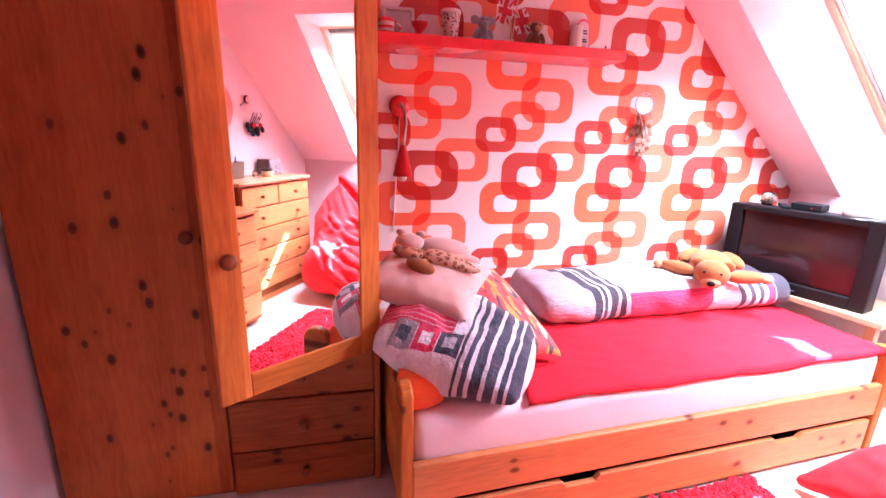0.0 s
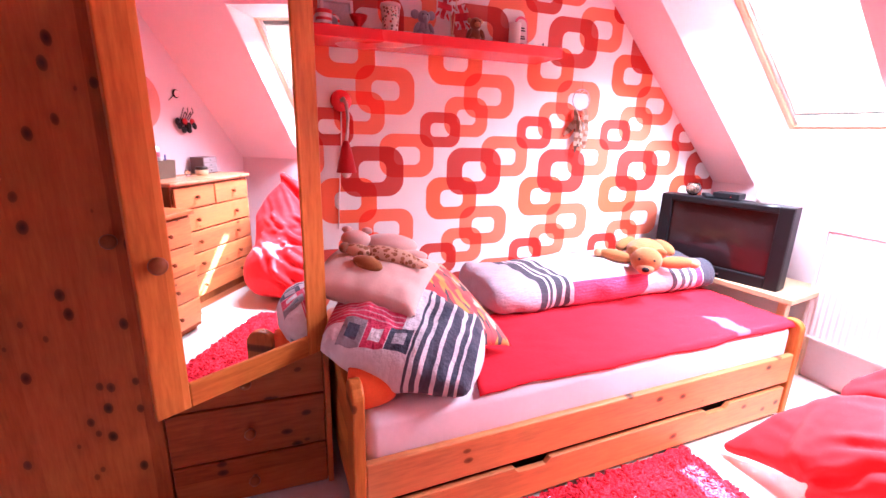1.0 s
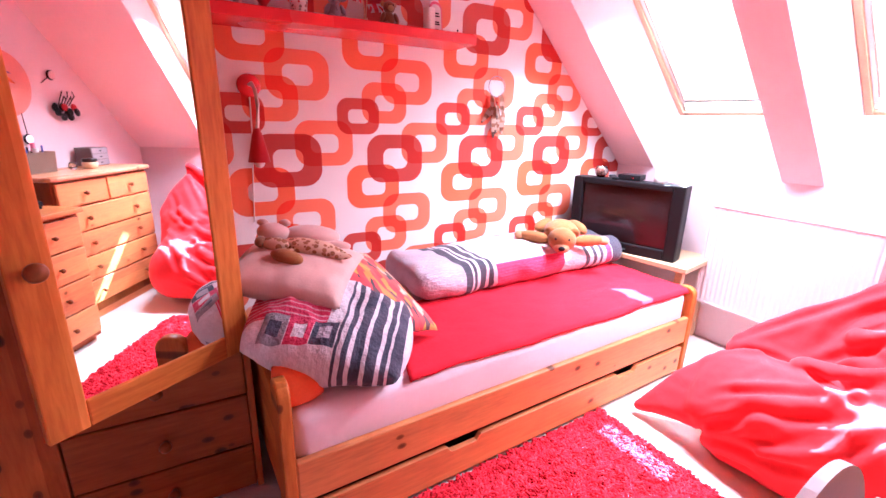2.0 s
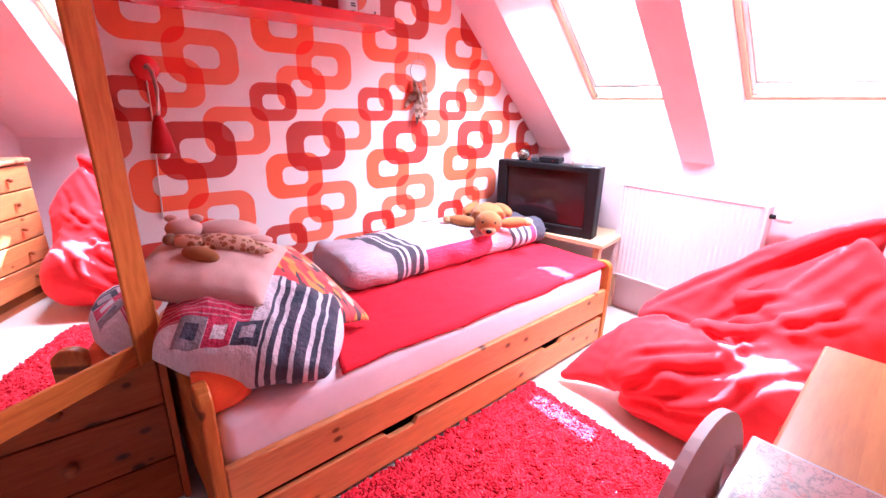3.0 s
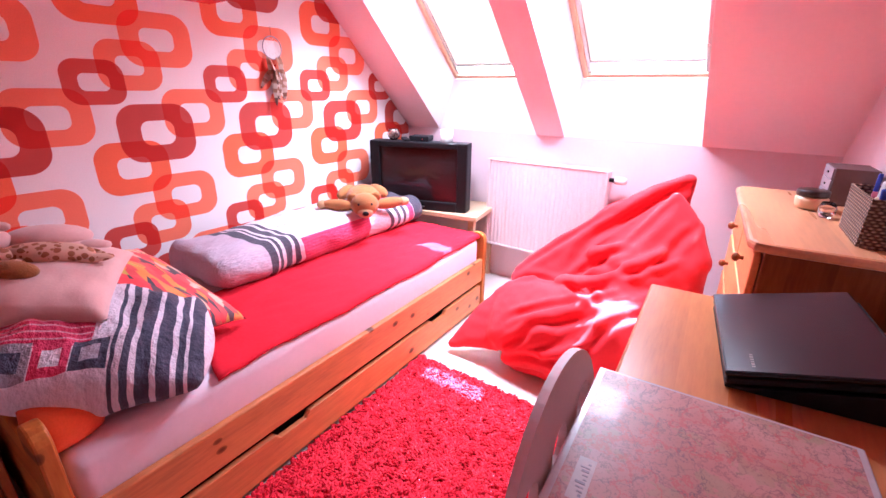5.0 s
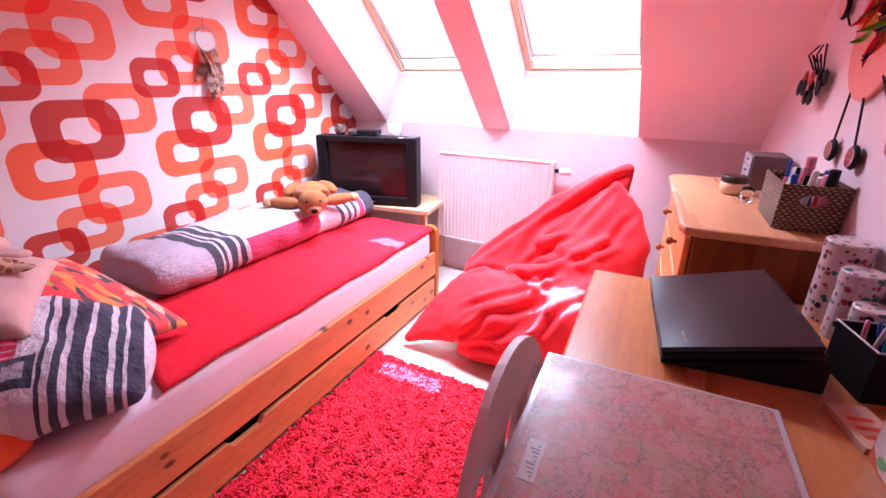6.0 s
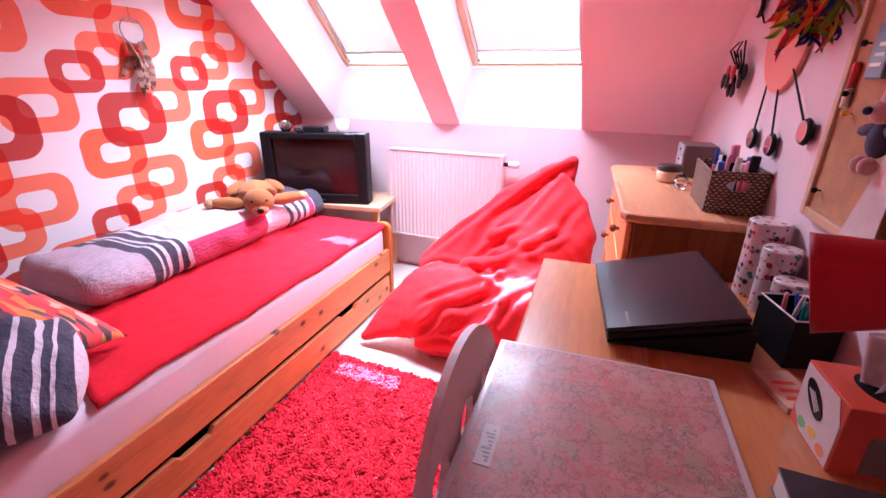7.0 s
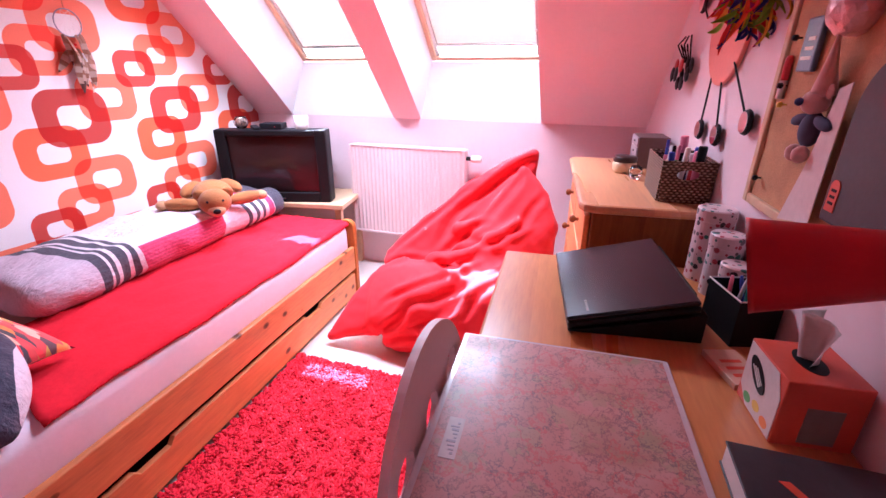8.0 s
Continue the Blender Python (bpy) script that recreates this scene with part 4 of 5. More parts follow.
mug = cup("mug", 0.032, 0.034, 0.075, M["mugband"], "red and white striped mug on the shelf", pose(-2.475, -0.11, SZ))
part("handle", tube([(0.03 * math.cos(a) * 0.8 + 0.036, 0, 0.038 + 0.024 * math.sin(a)) for a in [math.pi * (i / 10 - 0.5) for i in range(11)]], 0.005), M["mugband"], mug, smooth=True)
fr = thing("photo_frame", "silver photo frame leaning on the shelf", "photo frame", pose(-2.415, -0.065, SZ, -14, 0, 0))
part("photo", box(-0.055, 0.055, -0.002, 0.002, 0.012, 0.13), M["photo"], fr)
for b in ((-0.07, -0.055, 0, 0.145), (0.055, 0.07, 0, 0.145), (-0.055, 0.055, 0, 0.014), (-0.055, 0.055, 0.131, 0.145)):
    part("frame_strip", box(b[0], b[1], -0.008, 0.004, b[2], b[3], 0.002), M["silver"], fr)
bowl = thing("goblet", "small red glass goblet on the shelf", "goblet", pose(-2.335, -0.13, SZ))
part("bowl", lathe([(0.026, 0), (0.024, 0.004), (0.01, 0.012), (0.012, 0.024), (0.032, 0.05), (0.038, 0.066), (0.035, 0.066), (0.02, 0.04)], 26), M["redglass"], bowl, smooth=True)
pc = cup("travel_cup", 0.03, 0.042, 0.115, M["cupprint"], "white travel cup with dark printed pattern", pose(-2.195, -0.11, SZ))
part("lid", lathe([(0.044, 0.113), (0.045, 0.12), (0.042, 0.128), (0.038, 0.13)], 28), M["glassy"], pc, "cream plastic lid", True)


def plush(name, label, m, coat, light, size=1.0, ears="round", trunk=False):
    """A small seated soft toy."""
    t = thing(name, label, "soft toy", m)
    s = size
    part("body", ball((0, 0, 0.045 * s), (0.036 * s, 0.032 * s, 0.046 * s)), coat, t, smooth=True)
    hd = part("head", ball((0, -0.012 * s, 0.108 * s), (0.033 * s, 0.031 * s, 0.031 * s)), coat, t, smooth=True)
    for sx in (-1, 1):
        if ears == "round":
            part("ear", ball((sx * 0.033 * s, -0.004 * s, 0.122 * s), (0.014 * s, 0.007 * s, 0.014 * s), sub=2), light, hd, smooth=True)
        else:
            part("ear", ball((sx * 0.044 * s, -0.002 * s, 0.12 * s), (0.024 * s, 0.006 * s, 0.023 * s), sub=2), coat, hd, smooth=True)
        part("arm", ball((sx * 0.04 * s, -0.018 * s, 0.055 * s), (0.012 * s, 0.014 * s, 0.03 * s), m=Matrix.Rotation(radians(sx * -25), 4, "Y"), sub=2), coat, t, smooth=True)
        part("leg", ball((sx * 0.028 * s, -0.04 * s, 0.017 * s), (0.016 * s, 0.03 * s, 0.016 * s), sub=2), coat, t, smooth=True)
        part("eye", ball((sx * 0.013 * s, -0.041 * s, 0.115 * s), (0.004 * s,) * 3, sub=1), M["black"], hd, smooth=True)
    if trunk:
        part("trunk", tube([(0, -0.035 * s, 0.105 * s), (0, -0.055 * s, 0.085 * s), (0, -0.058 * s, 0.06 * s), (0, -0.064 * s, 0.045 * s)], [0.013 * s, 0.011 * s, 0.009 * s, 0.007 * s]), coat, hd, smooth=True)
    else:
        part("muzzle", ball((0, -0.036 * s, 0.1 * s), (0.018 * s, 0.014 * s, 0.014 * s), sub=2), light, hd, smooth=True)
    return t


plush("plush_elephant", "grey plush elephant sitting on the shelf", pose(-2.045, -0.10, SZ), M["greyplush"], M["greyplush"], 0.86, "wide", True)
plush("plush_monkey", "brown plush monkey with pale face on the shelf", pose(-1.795, -0.10, SZ), M["brown"], M["bearlight"], 0.84)


def flag_mat():
    g = Graph("crossed_flag_cotton")
    s = g.xyz(g.coords())
    u, w = g.math("MULTIPLY", s[0], 11.0), g.math("MULTIPLY", s[2], 16.0)
    c = (0.02, 0.025, 0.11)
    d1 = g.math("ABSOLUTE", g.math("SUBTRACT", u, w))
    d2 = g.math("ABSOLUTE", g.math("ADD", u, w))
    d = g.math("MINIMUM", d1, d2)
    c = g.mix(g.math("LESS_THAN", d, 0.34), c, (0.75, 0.65, 0.65))
    c = g.mix(g.math("LESS_THAN", d, 0.14), c, (0.6, 0.02, 0.04))
    e = g.math("MINIMUM", g.math("ABSOLUTE", u), g.math("ABSOLUTE", w))
    c = g.mix(g.math("LESS_THAN", e, 0.36), c, (0.75, 0.65, 0.65))
    c = g.mix(g.math("LESS_THAN", e, 0.22), c, (0.6, 0.02, 0.04))
    return g.done(c, 0.8)


M["flag"] = flag_mat()
fl = thing("flag_stand", "two small crossed cloth flags in a wooden stand", "flag", pose(-1.905, -0.10, SZ))
part("stand", lathe([(0.03, 0), (0.03, 0.012), (0.012, 0.02), (0.01, 0.035)], 20), M["birch"], fl, smooth=True)
for k, a in enumerate((-12, 14)):
    st = part("stick", tube([(0, 0, 0.02), (0.11 * math.sin(radians(a)), 0.01 * k, 0.24)], 0.0025, 6), M["birch"], fl)
    bm = bmesh.new()
    n = 12
    sgn = 1 if a > 0 else -1
    grid = [[bm.verts.new((-0.07 + 0.14 * i / n, 0.012 * math.sin(i * 0.9 + k), -0.045 + 0.09 * j / 4)) for j in range(5)] for i in range(n + 1)]
    for i in range(n):
        for j in range(4):
            bm.faces.new((grid[i][j], grid[i + 1][j], grid[i + 1][j + 1], grid[i][j + 1]))
    bmesh.ops.solidify(bm, geom=bm.faces[:], thickness=0.001)
    cl = part("flag_cloth", bm, M["flag"], fl, "red, white and blue crossed cloth", True)
    cl.matrix_local = pose(0.045 * sgn, -0.014 + 0.02 * k, 0.145 - 0.03 * k, 0, 80 * sgn, 0) @ Matrix.Scale(0.75, 4)

can = cup("pillar_candle", 0.028, 0.028, 0.115, M["glassy"], "white pillar candle on the shelf", pose(-1.585, -0.10, SZ), "candle")
part("wick", tube([(0, 0, 0.008), (0.001, 0, 0.125)], 0.0015, 6), M["black"], can)
tag = thing("hanging_tag", "pink-edged white card tag leaning on the shelf", "tag", pose(-1.515, -0.05, SZ, -8, 0, 0))
part("card", slab(arch(0.07, 0.17, 0.034), 0.004, "y", 0.001), plain("tag_pink", (0.75, 0.12, 0.2), 0.5), tag)
bm = slab(arch(0.054, 0.148, 0.026), 0.001, "y")
bmesh.ops.translate(bm, verts=bm.verts, vec=(0, -0.0022, 0.008))
part("face", bm, plain("tag_white", (0.78, 0.68, 0.68), 0.5), tag, "white face with unreadable bars")
for z, w in ((0.11, 0.03), (0.098, 0.036), (0.07, 0.03), (0.06, 0.034), (0.035, 0.02)):
    part("ink_bar", box(-w / 2, w / 2, -0.0042, -0.0026, z, z + 0.006), M["dark"], tag)
pin = thing("small_figurine", "tiny dark metal figurine at the shelf end", "figurine", pose(-1.425, -0.10, SZ))
part("figure", lathe([(0.01, 0), (0.01, 0.003), (0.002, 0.006), (0.003, 0.02), (0.002, 0.03), (0.005, 0.036), (0.001, 0.042)], 12), M["black"], pin, smooth=True)
pic = thing("red_picture_frame", "red framed picture above the shelf", "picture", pose(-1.67, -0.004, 1.93))
part("frame", box(-0.10, 0.10, -0.02, 0.0, 0.0, 0.28, 0.003), M["redlacquer"], pic)
part("print", box(-0.08, 0.08, -0.0225, -0.0205, 0.02, 0.26), M["photo"], pic)

# ---- wall lamp over the bed ----
wl = thing("wall_lamp", "red wall lamp with bent steel arm and cone shade", "lamp", pose(-2.405, 0, 1.39))
part("wall_plate", lathe([(0.048, 0), (0.048, 0.012), (0.04, 0.022), (0.012, 0.028)], 28, m=Matrix.Rotation(radians(90), 4, "X")), M["redlacquer"], wl, "round red mounting plate", True)
part("arm", tube([(0, -0.02, 0), (0.004, -0.07, 0.006), (0.012, -0.105, -0.02), (0.016, -0.115, -0.08), (0.012, -0.115, -0.14), (0.005, -0.112, -0.185)], 0.0075, 12), M["steel"], wl, "bent grey steel arm", True)
sh = part("shade", lathe([(0.012, 0), (0.016, -0.012), (0.022, -0.03), (0.046, -0.14), (0.044, -0.14), (0.018, -0.03)], 28, m=pose(0.004, -0.112, -0.175)), M["redglass"], wl, "glossy red cone shade", True)
part("bulb", ball((0.004, -0.112, -0.315), (0.022, 0.022, 0.026)), M["glassy"], wl, smooth=True)
part("cable", tube([(0.0, -0.006, -0.03), (-0.004, -0.006, -0.2), (-0.02, -0.006, -0.42), (-0.03, -0.006, -0.6)], 0.003, 8), M["glassy"], wl, "thin white cable", True)

# ---- dreamcatcher ----
dc = thing("dreamcatcher", "small dreamcatcher with brown feathers hung on the wallpaper", "dreamcatcher", pose(-1.105, -0.012, 1.455))
part("hoop", tube([(0.055 * math.cos(a), 0, 0.055 * math.sin(a)) for a in [i * 2 * math.pi / 32 for i in range(33)]], 0.0026, 8), M["greyplush"], dc, "wrapped grey hoop", True)
bm = bmesh.new()
for r0, r1, off in ((0.054, 0.036, 0.0), (0.036, 0.018, 0.5)):
    for i in range(10):
        a, b = 2 * math.pi * (i + off) / 10, 2 * math.pi * (i + off + 0.5) / 10
        for q in (b, 2 * a - b):
            tube([(r0 * math.cos(a), 0, r0 * math.sin(a)), (r1 * math.cos(q), 0, r1 * math.sin(q))], 0.0008, 4, bm)
tagged(part("net", bm, M["glassy"], dc), kind="stuff")
part("hanging_cord", tube([(0, 0, 0.055), (0, 0.002, 0.10)], 0.0012, 6), M["brown"], dc)


def feather(length, width, bend=0.02):
    bm = bmesh.new()
    n = 8
    rows = []
    for i in range(n + 1):
        t = i / n
        w = width * math.sin(math.pi * min(1, t * 0.9 + 0.08)) ** 0.7 * (1 - 0.4 * t)
        y = -bend * math.sin(t * 2.2)
        rows.append([bm.verts.new((-w, y + 0.002, -length * t)), bm.verts.new((0, y - 0.003, -length * t)), bm.verts.new((w, y + 0.002, -length * t))])
    for a, b in zip(rows, rows[1:]):
        for k in (0, 1):
            bm.faces.new((a[k], a[k + 1], b[k + 1], b[k]))
    bmesh.ops.solidify(bm, geom=bm.faces[:], thickness=0.0008)
    return bm


M["featherbrown"] = bands("barred_brown_feather", [(0, (0.55, 0.30, 0.20)), (0.3, (0.72, 0.52, 0.42)), (0.5, (0.40, 0.18, 0.11)), (0.65, (0.66, 0.46, 0.36)), (0.85, (0.12, 0.05, 0.035))], 2, -0.13, 0.8)
rng = random.Random(11)
for i in range(13):
    a = rng.uniform(-1, 1)
    f = part("feather", feather(rng.uniform(0.10, 0.15), rng.uniform(0.014, 0.022)), M["featherbrown"], dc, "barred brown feather", True)
    f.matrix_local = pose(a * 0.05 + 0.01, -0.006 - 0.004 * (i % 3), -0.03 - rng.uniform(0, 0.16) * (1 - abs(a) * 0.5), rng.uniform(-8, 4), rng.uniform(-22, 22) - a * 25, rng.uniform(-50, 50))
for i, (x, z) in enumerate(((-0.03, -0.07), (0.0, -0.085), (0.03, -0.07), (0.012, -0.13))):
    part("bead", ball((x, -0.01, z), (0.006,) * 3, sub=1), M["redlacquer"] if i % 2 else M["bearlight"], dc, smooth=True)

# ---- soft toys on the bed ----
bear = thing("plush_bear", "tan plush bear lying on its belly on the duvet", "soft toy", pose(-1.0, -0.525, 0.632, 7, 0, -42) @ Matrix.Scale(1.12, 4))
part("body", ball((0.0, 0.14, 0.03), (0.085, 0.13, 0.05)), M["bear"], bear, smooth=True)
hd = part("head", ball((0.0, -0.01, 0.045), (0.066, 0.06, 0.056)), M["bear"], bear, smooth=True)
part("muzzle", ball((0, -0.056, 0.022), (0.036, 0.024, 0.026)), M["bearlight"], hd, "cream muzzle", True)
part("nose", ball((0, -0.080, 0.026), (0.016, 0.009, 0.012), sub=2), M["black"], hd, "black nose", True)
for sx in (-1, 1):
    part("ear", ball((sx * 0.055, 0.01, 0.075), (0.026, 0.012, 0.024), sub=2), M["bear"], hd, smooth=True)
    part("eye", ball((sx * 0.028, -0.054, 0.062), (0.008,) * 3, sub=2), M["black"], hd, smooth=True)
    part("arm", ball((sx * 0.125, 0.085, 0.012), (0.085, 0.032, 0.028), m=Matrix.Rotation(radians(sx * 18), 4, "Z")), M["bear"], bear, smooth=True)
    part("paw", ball((sx * 0.20, 0.11, 0.008), (0.03, 0.03, 0.022), sub=2), M["bearlight"], bear, smooth=True)
    part("leg", ball((sx * 0.085, 0.27, 0.012), (0.036, 0.085, 0.03), m=Matrix.Rotation(radians(sx * 25), 4, "Z")), M["bear"], bear, smooth=True)

M["giraffe"] = spots("spotted_plush", (0.58, 0.34, 0.24), [(0.26, 0.09, 0.04), (0.30, 0.11, 0.05)], 48, 0.42, 0.95)
gir = thing("plush_giraffe", "spotted plush giraffe lying on the pink cushion", "soft toy", pose(-2.385, -0.665, 0.838, 9, 9, -26) @ Matrix.Scale(0.92, 4))
part("body", ball((0.06, 0.02, 0.0), (0.11, 0.045, 0.03)), M["giraffe"], gir, smooth=True)
part("neck", ball((-0.06, 0.0, 0.0), (0.055, 0.03, 0.026)), M["giraffe"], gir, smooth=True)
gh = part("head", ball((0.0, -0.075, -0.004), (0.062, 0.032, 0.026), m=Matrix.Rotation(radians(-14), 4, "Z")), M["bear"], gir, "tan head", True)
part("mane", ball((-0.115, -0.005, 0.004), (0.022, 0.028, 0.02), sub=2), M["brown"], gir, smooth=True)
for i, (x, y, a) in enumerate(((-0.02, -0.04, 40), (0.15, 0.04, -20), (0.17, 0.0, 15))):
    part("leg", ball((x, y, -0.008), (0.05, 0.014, 0.014), m=Matrix.Rotation(radians(a), 4, "Z"), sub=2), M["giraffe"], gir, smooth=True)
pb = thing("plush_pink_bear", "pale pink plush bear slumped on the cushion by the wall", "soft toy", pose(-2.37, -0.53, 0.838, 0, 6, -16) @ Matrix.Diagonal((0.95, 0.95, 0.7, 1)))
part("body", ball((0.08, 0.02, 0.01), (0.11, 0.07, 0.055)), M["cushion"], pb, smooth=True)
ph = part("head", ball((-0.06, -0.01, 0.025), (0.06, 0.05, 0.05)), M["cushion"], pb, smooth=True)
for x, z in ((-0.10, 0.07), (-0.02, 0.075)):
    part("ear", ball((x, 0, z), (0.022, 0.012, 0.02), sub=2), M["cushion"], ph, smooth=True)
for x in (0.18, 0.13):
    part("leg", ball((x, -0.03, -0.02), (0.055, 0.028, 0.028), sub=2), M["cushion"], pb, smooth=True)

# ---- things on the television ----
TT = TVM @ Matrix.Translation((0, 0, 0.43))
M["glass"] = Graph("clear_glass").mat
gg = M["glass"].node_tree.nodes["Principled BSDF"].inputs
gg["Transmission Weight"].default_value, gg["Roughness"].default_value, gg["Base Color"].default_value = 1.0, 0.05, (0.95, 0.93, 0.93, 1)
gb = thing("glass_bowl", "round glass bowl filled with coloured pebbles", "bowl", TT @ pose(0.19, -0.03, 0))
part("bowl", lathe([(0.02, 0), (0.038, 0.02), (0.042, 0.04), (0.03, 0.065), (0.026, 0.068), (0.024, 0.064), (0.036, 0.04), (0.033, 0.022), (0.018, 0.006)], 24), M["glass"], gb, smooth=True)
part("filling", ball((0, 0, 0.034), (0.031, 0.031, 0.026)), spots("pebbles", (0.3, 0.2, 0.15), [(0.5, 0.3, 0.2), (0.1, 0.08, 0.07), (0.6, 0.45, 0.35)], 90, 0.5), gb, smooth=True)
stb = thing("receiver_box", "small black receiver box on the television", "receiver", TT @ pose(0.0, -0.03, 0))
part("case", box(-0.065, 0.065, -0.05, 0.05, 0.002, 0.034, 0.004), M["black"], stb)
part("indicator", box(-0.03, -0.024, 0.05, 0.0515, 0.014, 0.018), plain("red_indicator", (0.7, 0.02, 0.02), 0.3), stb)
rc = solid("remote_control", box(-0.02, 0.02, -0.07, 0.07, 0.0, 0.016, 0.005), M["black"], "black remote control on the television", "remote control", m=TT @ pose(0.105, -0.02, 0, 0, 0, 30))
cg = thing("candle_glass", "frosted white candle glass on the television", "candle holder", TT @ pose(-0.17, -0.03, 0))
part("glass", lathe([(0.036, 0), (0.038, 0.003), (0.04, 0.075), (0.037, 0.075), (0.035, 0.008)], 24), M["glassy"], cg, smooth=True)
part("candle", lathe([(0.032, 0.009), (0.032, 0.05), (0.002, 0.052)], 20), M["sheet"], cg, smooth=True)

# ---- on the desk ----
def on_desk(lx, ly, rz=0, dz=0.0):
    return RIGHT @ pose(lx, ly, DZ + dz, 0, 0, rz)


def map_mat():
    g = Graph("printed_road_map")
    v = g.coords()
    big = g.noise(v, 5, 3)
    mid = g.noise(v, 22, 4)
    c = g.ramp(big, [(0.30, (0.40, 0.19, 0.15)), (0.45, (0.47, 0.21, 0.185)), (0.55, (0.50, 0.27, 0.24)), (0.7, (0.36, 0.23, 0.165))])
    c = g.mix(g.math("MULTIPLY", g.math("GREATER_THAN", mid, 0.58), 0.35), c, (0.28, 0.29, 0.16))

    def lines(scale, width, seed, detail=5.0):
        n = g.noise(g.vec("ADD", v, (seed, seed * 0.7, 0)), scale, detail, 0.62)
        return g.math("LESS_THAN", g.math("ABSOLUTE", g.math("SUBTRACT", n, 0.5)), width)

    speck = g.noise(v, 260, 3)
    c = g.mix(g.math("MULTIPLY", g.math("GREATER_THAN", speck, 0.60), 0.35), c, (0.16, 0.10, 0.10))
    c = g.mix(g.math("MULTIPLY", lines(26, 0.012, 0.3, 8.0), 0.5), c, (0.15, 0.10, 0.11))
    c = g.mix(g.math("MULTIPLY", lines(14, 0.008, 1.7, 8.0), 0.6), c, (0.13, 0.09, 0.12))
    c = g.mix(g.math("MULTIPLY", lines(9, 0.010, 4.1, 8.0), 0.55), c, (0.50, 0.09, 0.09))
    blush = g.math("MULTIPLY", g.math("SUBTRACT", g.noise(v, 9, 5), 0.5, True), 2.2, True)
    c = g.mix(blush, c, (0.46, 0.13, 0.12))
    return g.done(c, 0.36, coat=0.05, spec=0.3)


M["map"] = map_mat()
pad = thing("desk_pad", "clear-covered desk pad printed with a road map", "desk pad", on_desk(-2.10, 0.40, 0))
part("border", box(-0.27, 0.258, -0.185, 0.185, 0.0, 0.010, 0.003), plain("pad_edge", (0.55, 0.45, 0.46), 0.25, coat=0.4), pad, "pale plastic border")
part("map_sheet", box(-0.258, 0.246, -0.173, 0.173, 0.0098, 0.0135), M["map"], pad, "pink and green road map print")
M["ink"] = plain("faded_ink", (0.26, 0.19, 0.22), 0.5)
stk = part("sticker", box(0.113, 0.188, 0.134, 0.157, 0.0137, 0.0142), plain("sticker_paper", (0.47, 0.33, 0.31), 0.4), pad, "white price sticker with bars")
stk.matrix_local = pose(-0.165, 0.0, 0.0)
for i in range(9):
    part("ink_bar", box(0.120 + i * 0.007, 0.1225 + i * 0.007 + (0.0015 if i % 3 == 0 else 0), 0.139, 0.143 + 0.003 * (i % 4), 0.0142, 0.0146), M["ink"], stk)
STAND = pose(-1.63, -2.205, DZ, 0, 0, 8.6)
stand = thing("laptop_stand", "black sloping laptop stand on the desk", "laptop stand", STAND)
part("wedge", slab([(0.0, 0.0), (-0.25, 0.0), (-0.25, 0.062), (-0.02, 0.006), (0.0, 0.006)], 0.33, "x", 0.002), M["black"], stand).matrix_local = pose(-0.165, 0, 0)
part("lip", box(-0.165, 0.165, -0.006, 0.002, 0.0, 0.012, 0.002), M["dark"], stand)
M["emblem"] = plain("dull_bronze_print", (0.20, 0.13, 0.10), 0.5)
lap = thing("laptop", "closed black laptop lying on a sloping stand", "laptop", STAND @ pose(0, 0.002, 0.008, -14.2, 0, 0))
part("base", box(-0.173, 0.173, -0.245, 0.0, 0.002, 0.016, 0.005), M["black"], lap)
g = Graph("brushed_black_lid")
M["lid"] = g.done(g.ramp(g.noise(g.coords((6, 120, 1)), 6, 3), [(0.3, (0.010, 0.010, 0.012)), (0.7, (0.014, 0.014, 0.017))]), 0.22, coat=0.0, spec=0.32)
part("lid", box(-0.173, 0.173, -0.245, 0.0, 0.0175, 0.028, 0.004), M["lid"], lap, "satin black lid")
part("hinge", box(-0.13, 0.13, -0.251, -0.243, 0.006, 0.022, 0.003), M["dark"], lap)
for i in range(6):
    part("emblem_bar", box(-0.155 + 0.008 * i, -0.151 + 0.008 * i, -0.046, -0.041, 0.0282, 0.0285), M["emblem"], lap, "small pale emblem bar")
for i, (lx, ly, r, h) in enumerate(((-1.415, 0.05, 0.042, 0.185), (-1.505, 0.045, 0.036, 0.15), (-1.575, 0.04, 0.031, 0.105))):
    tin = thing("storage_tin", "tall round tin printed with coloured dots" if i == 0 else "shorter round tin printed with coloured dots", "tin", on_desk(lx, ly), "dotted tins on the desk")
    part("body", lathe([(r, 0), (r, h - 0.03)], 30), M["tinprint"], tin, smooth=False)
    part("lid", lathe([(r + 0.0015, h - 0.029), (r + 0.0015, h - 0.003), (r - 0.002, h), (0.001, h)], 30), M["tinprint"], tin)
org = thing("pen_holder", "black wire mesh pen holder full of pens", "pen holder", on_desk(-1.685, 0.06, 12))
for b in ((-0.055, 0.055, -0.04, -0.0385), (-0.055, 0.055, 0.0385, 0.04), (-0.055, -0.0535, -0.04, 0.04), (0.0535, 0.055, -0.04, 0.04)):
    part("mesh_side", box(b[0], b[1], b[2], b[3], 0.0, 0.095), M["dark"], org)
part("bottom", box(-0.053, 0.053, -0.038, 0.038, 0.0, 0.003), M["dark"], org)
part("rim", tube([(-0.055, -0.04, 0.096), (0.055, -0.04, 0.096), (0.055, 0.04, 0.096), (-0.055, 0.04, 0.096), (-0.055, -0.04, 0.096)], 0.002, 6), M["steel"], org)
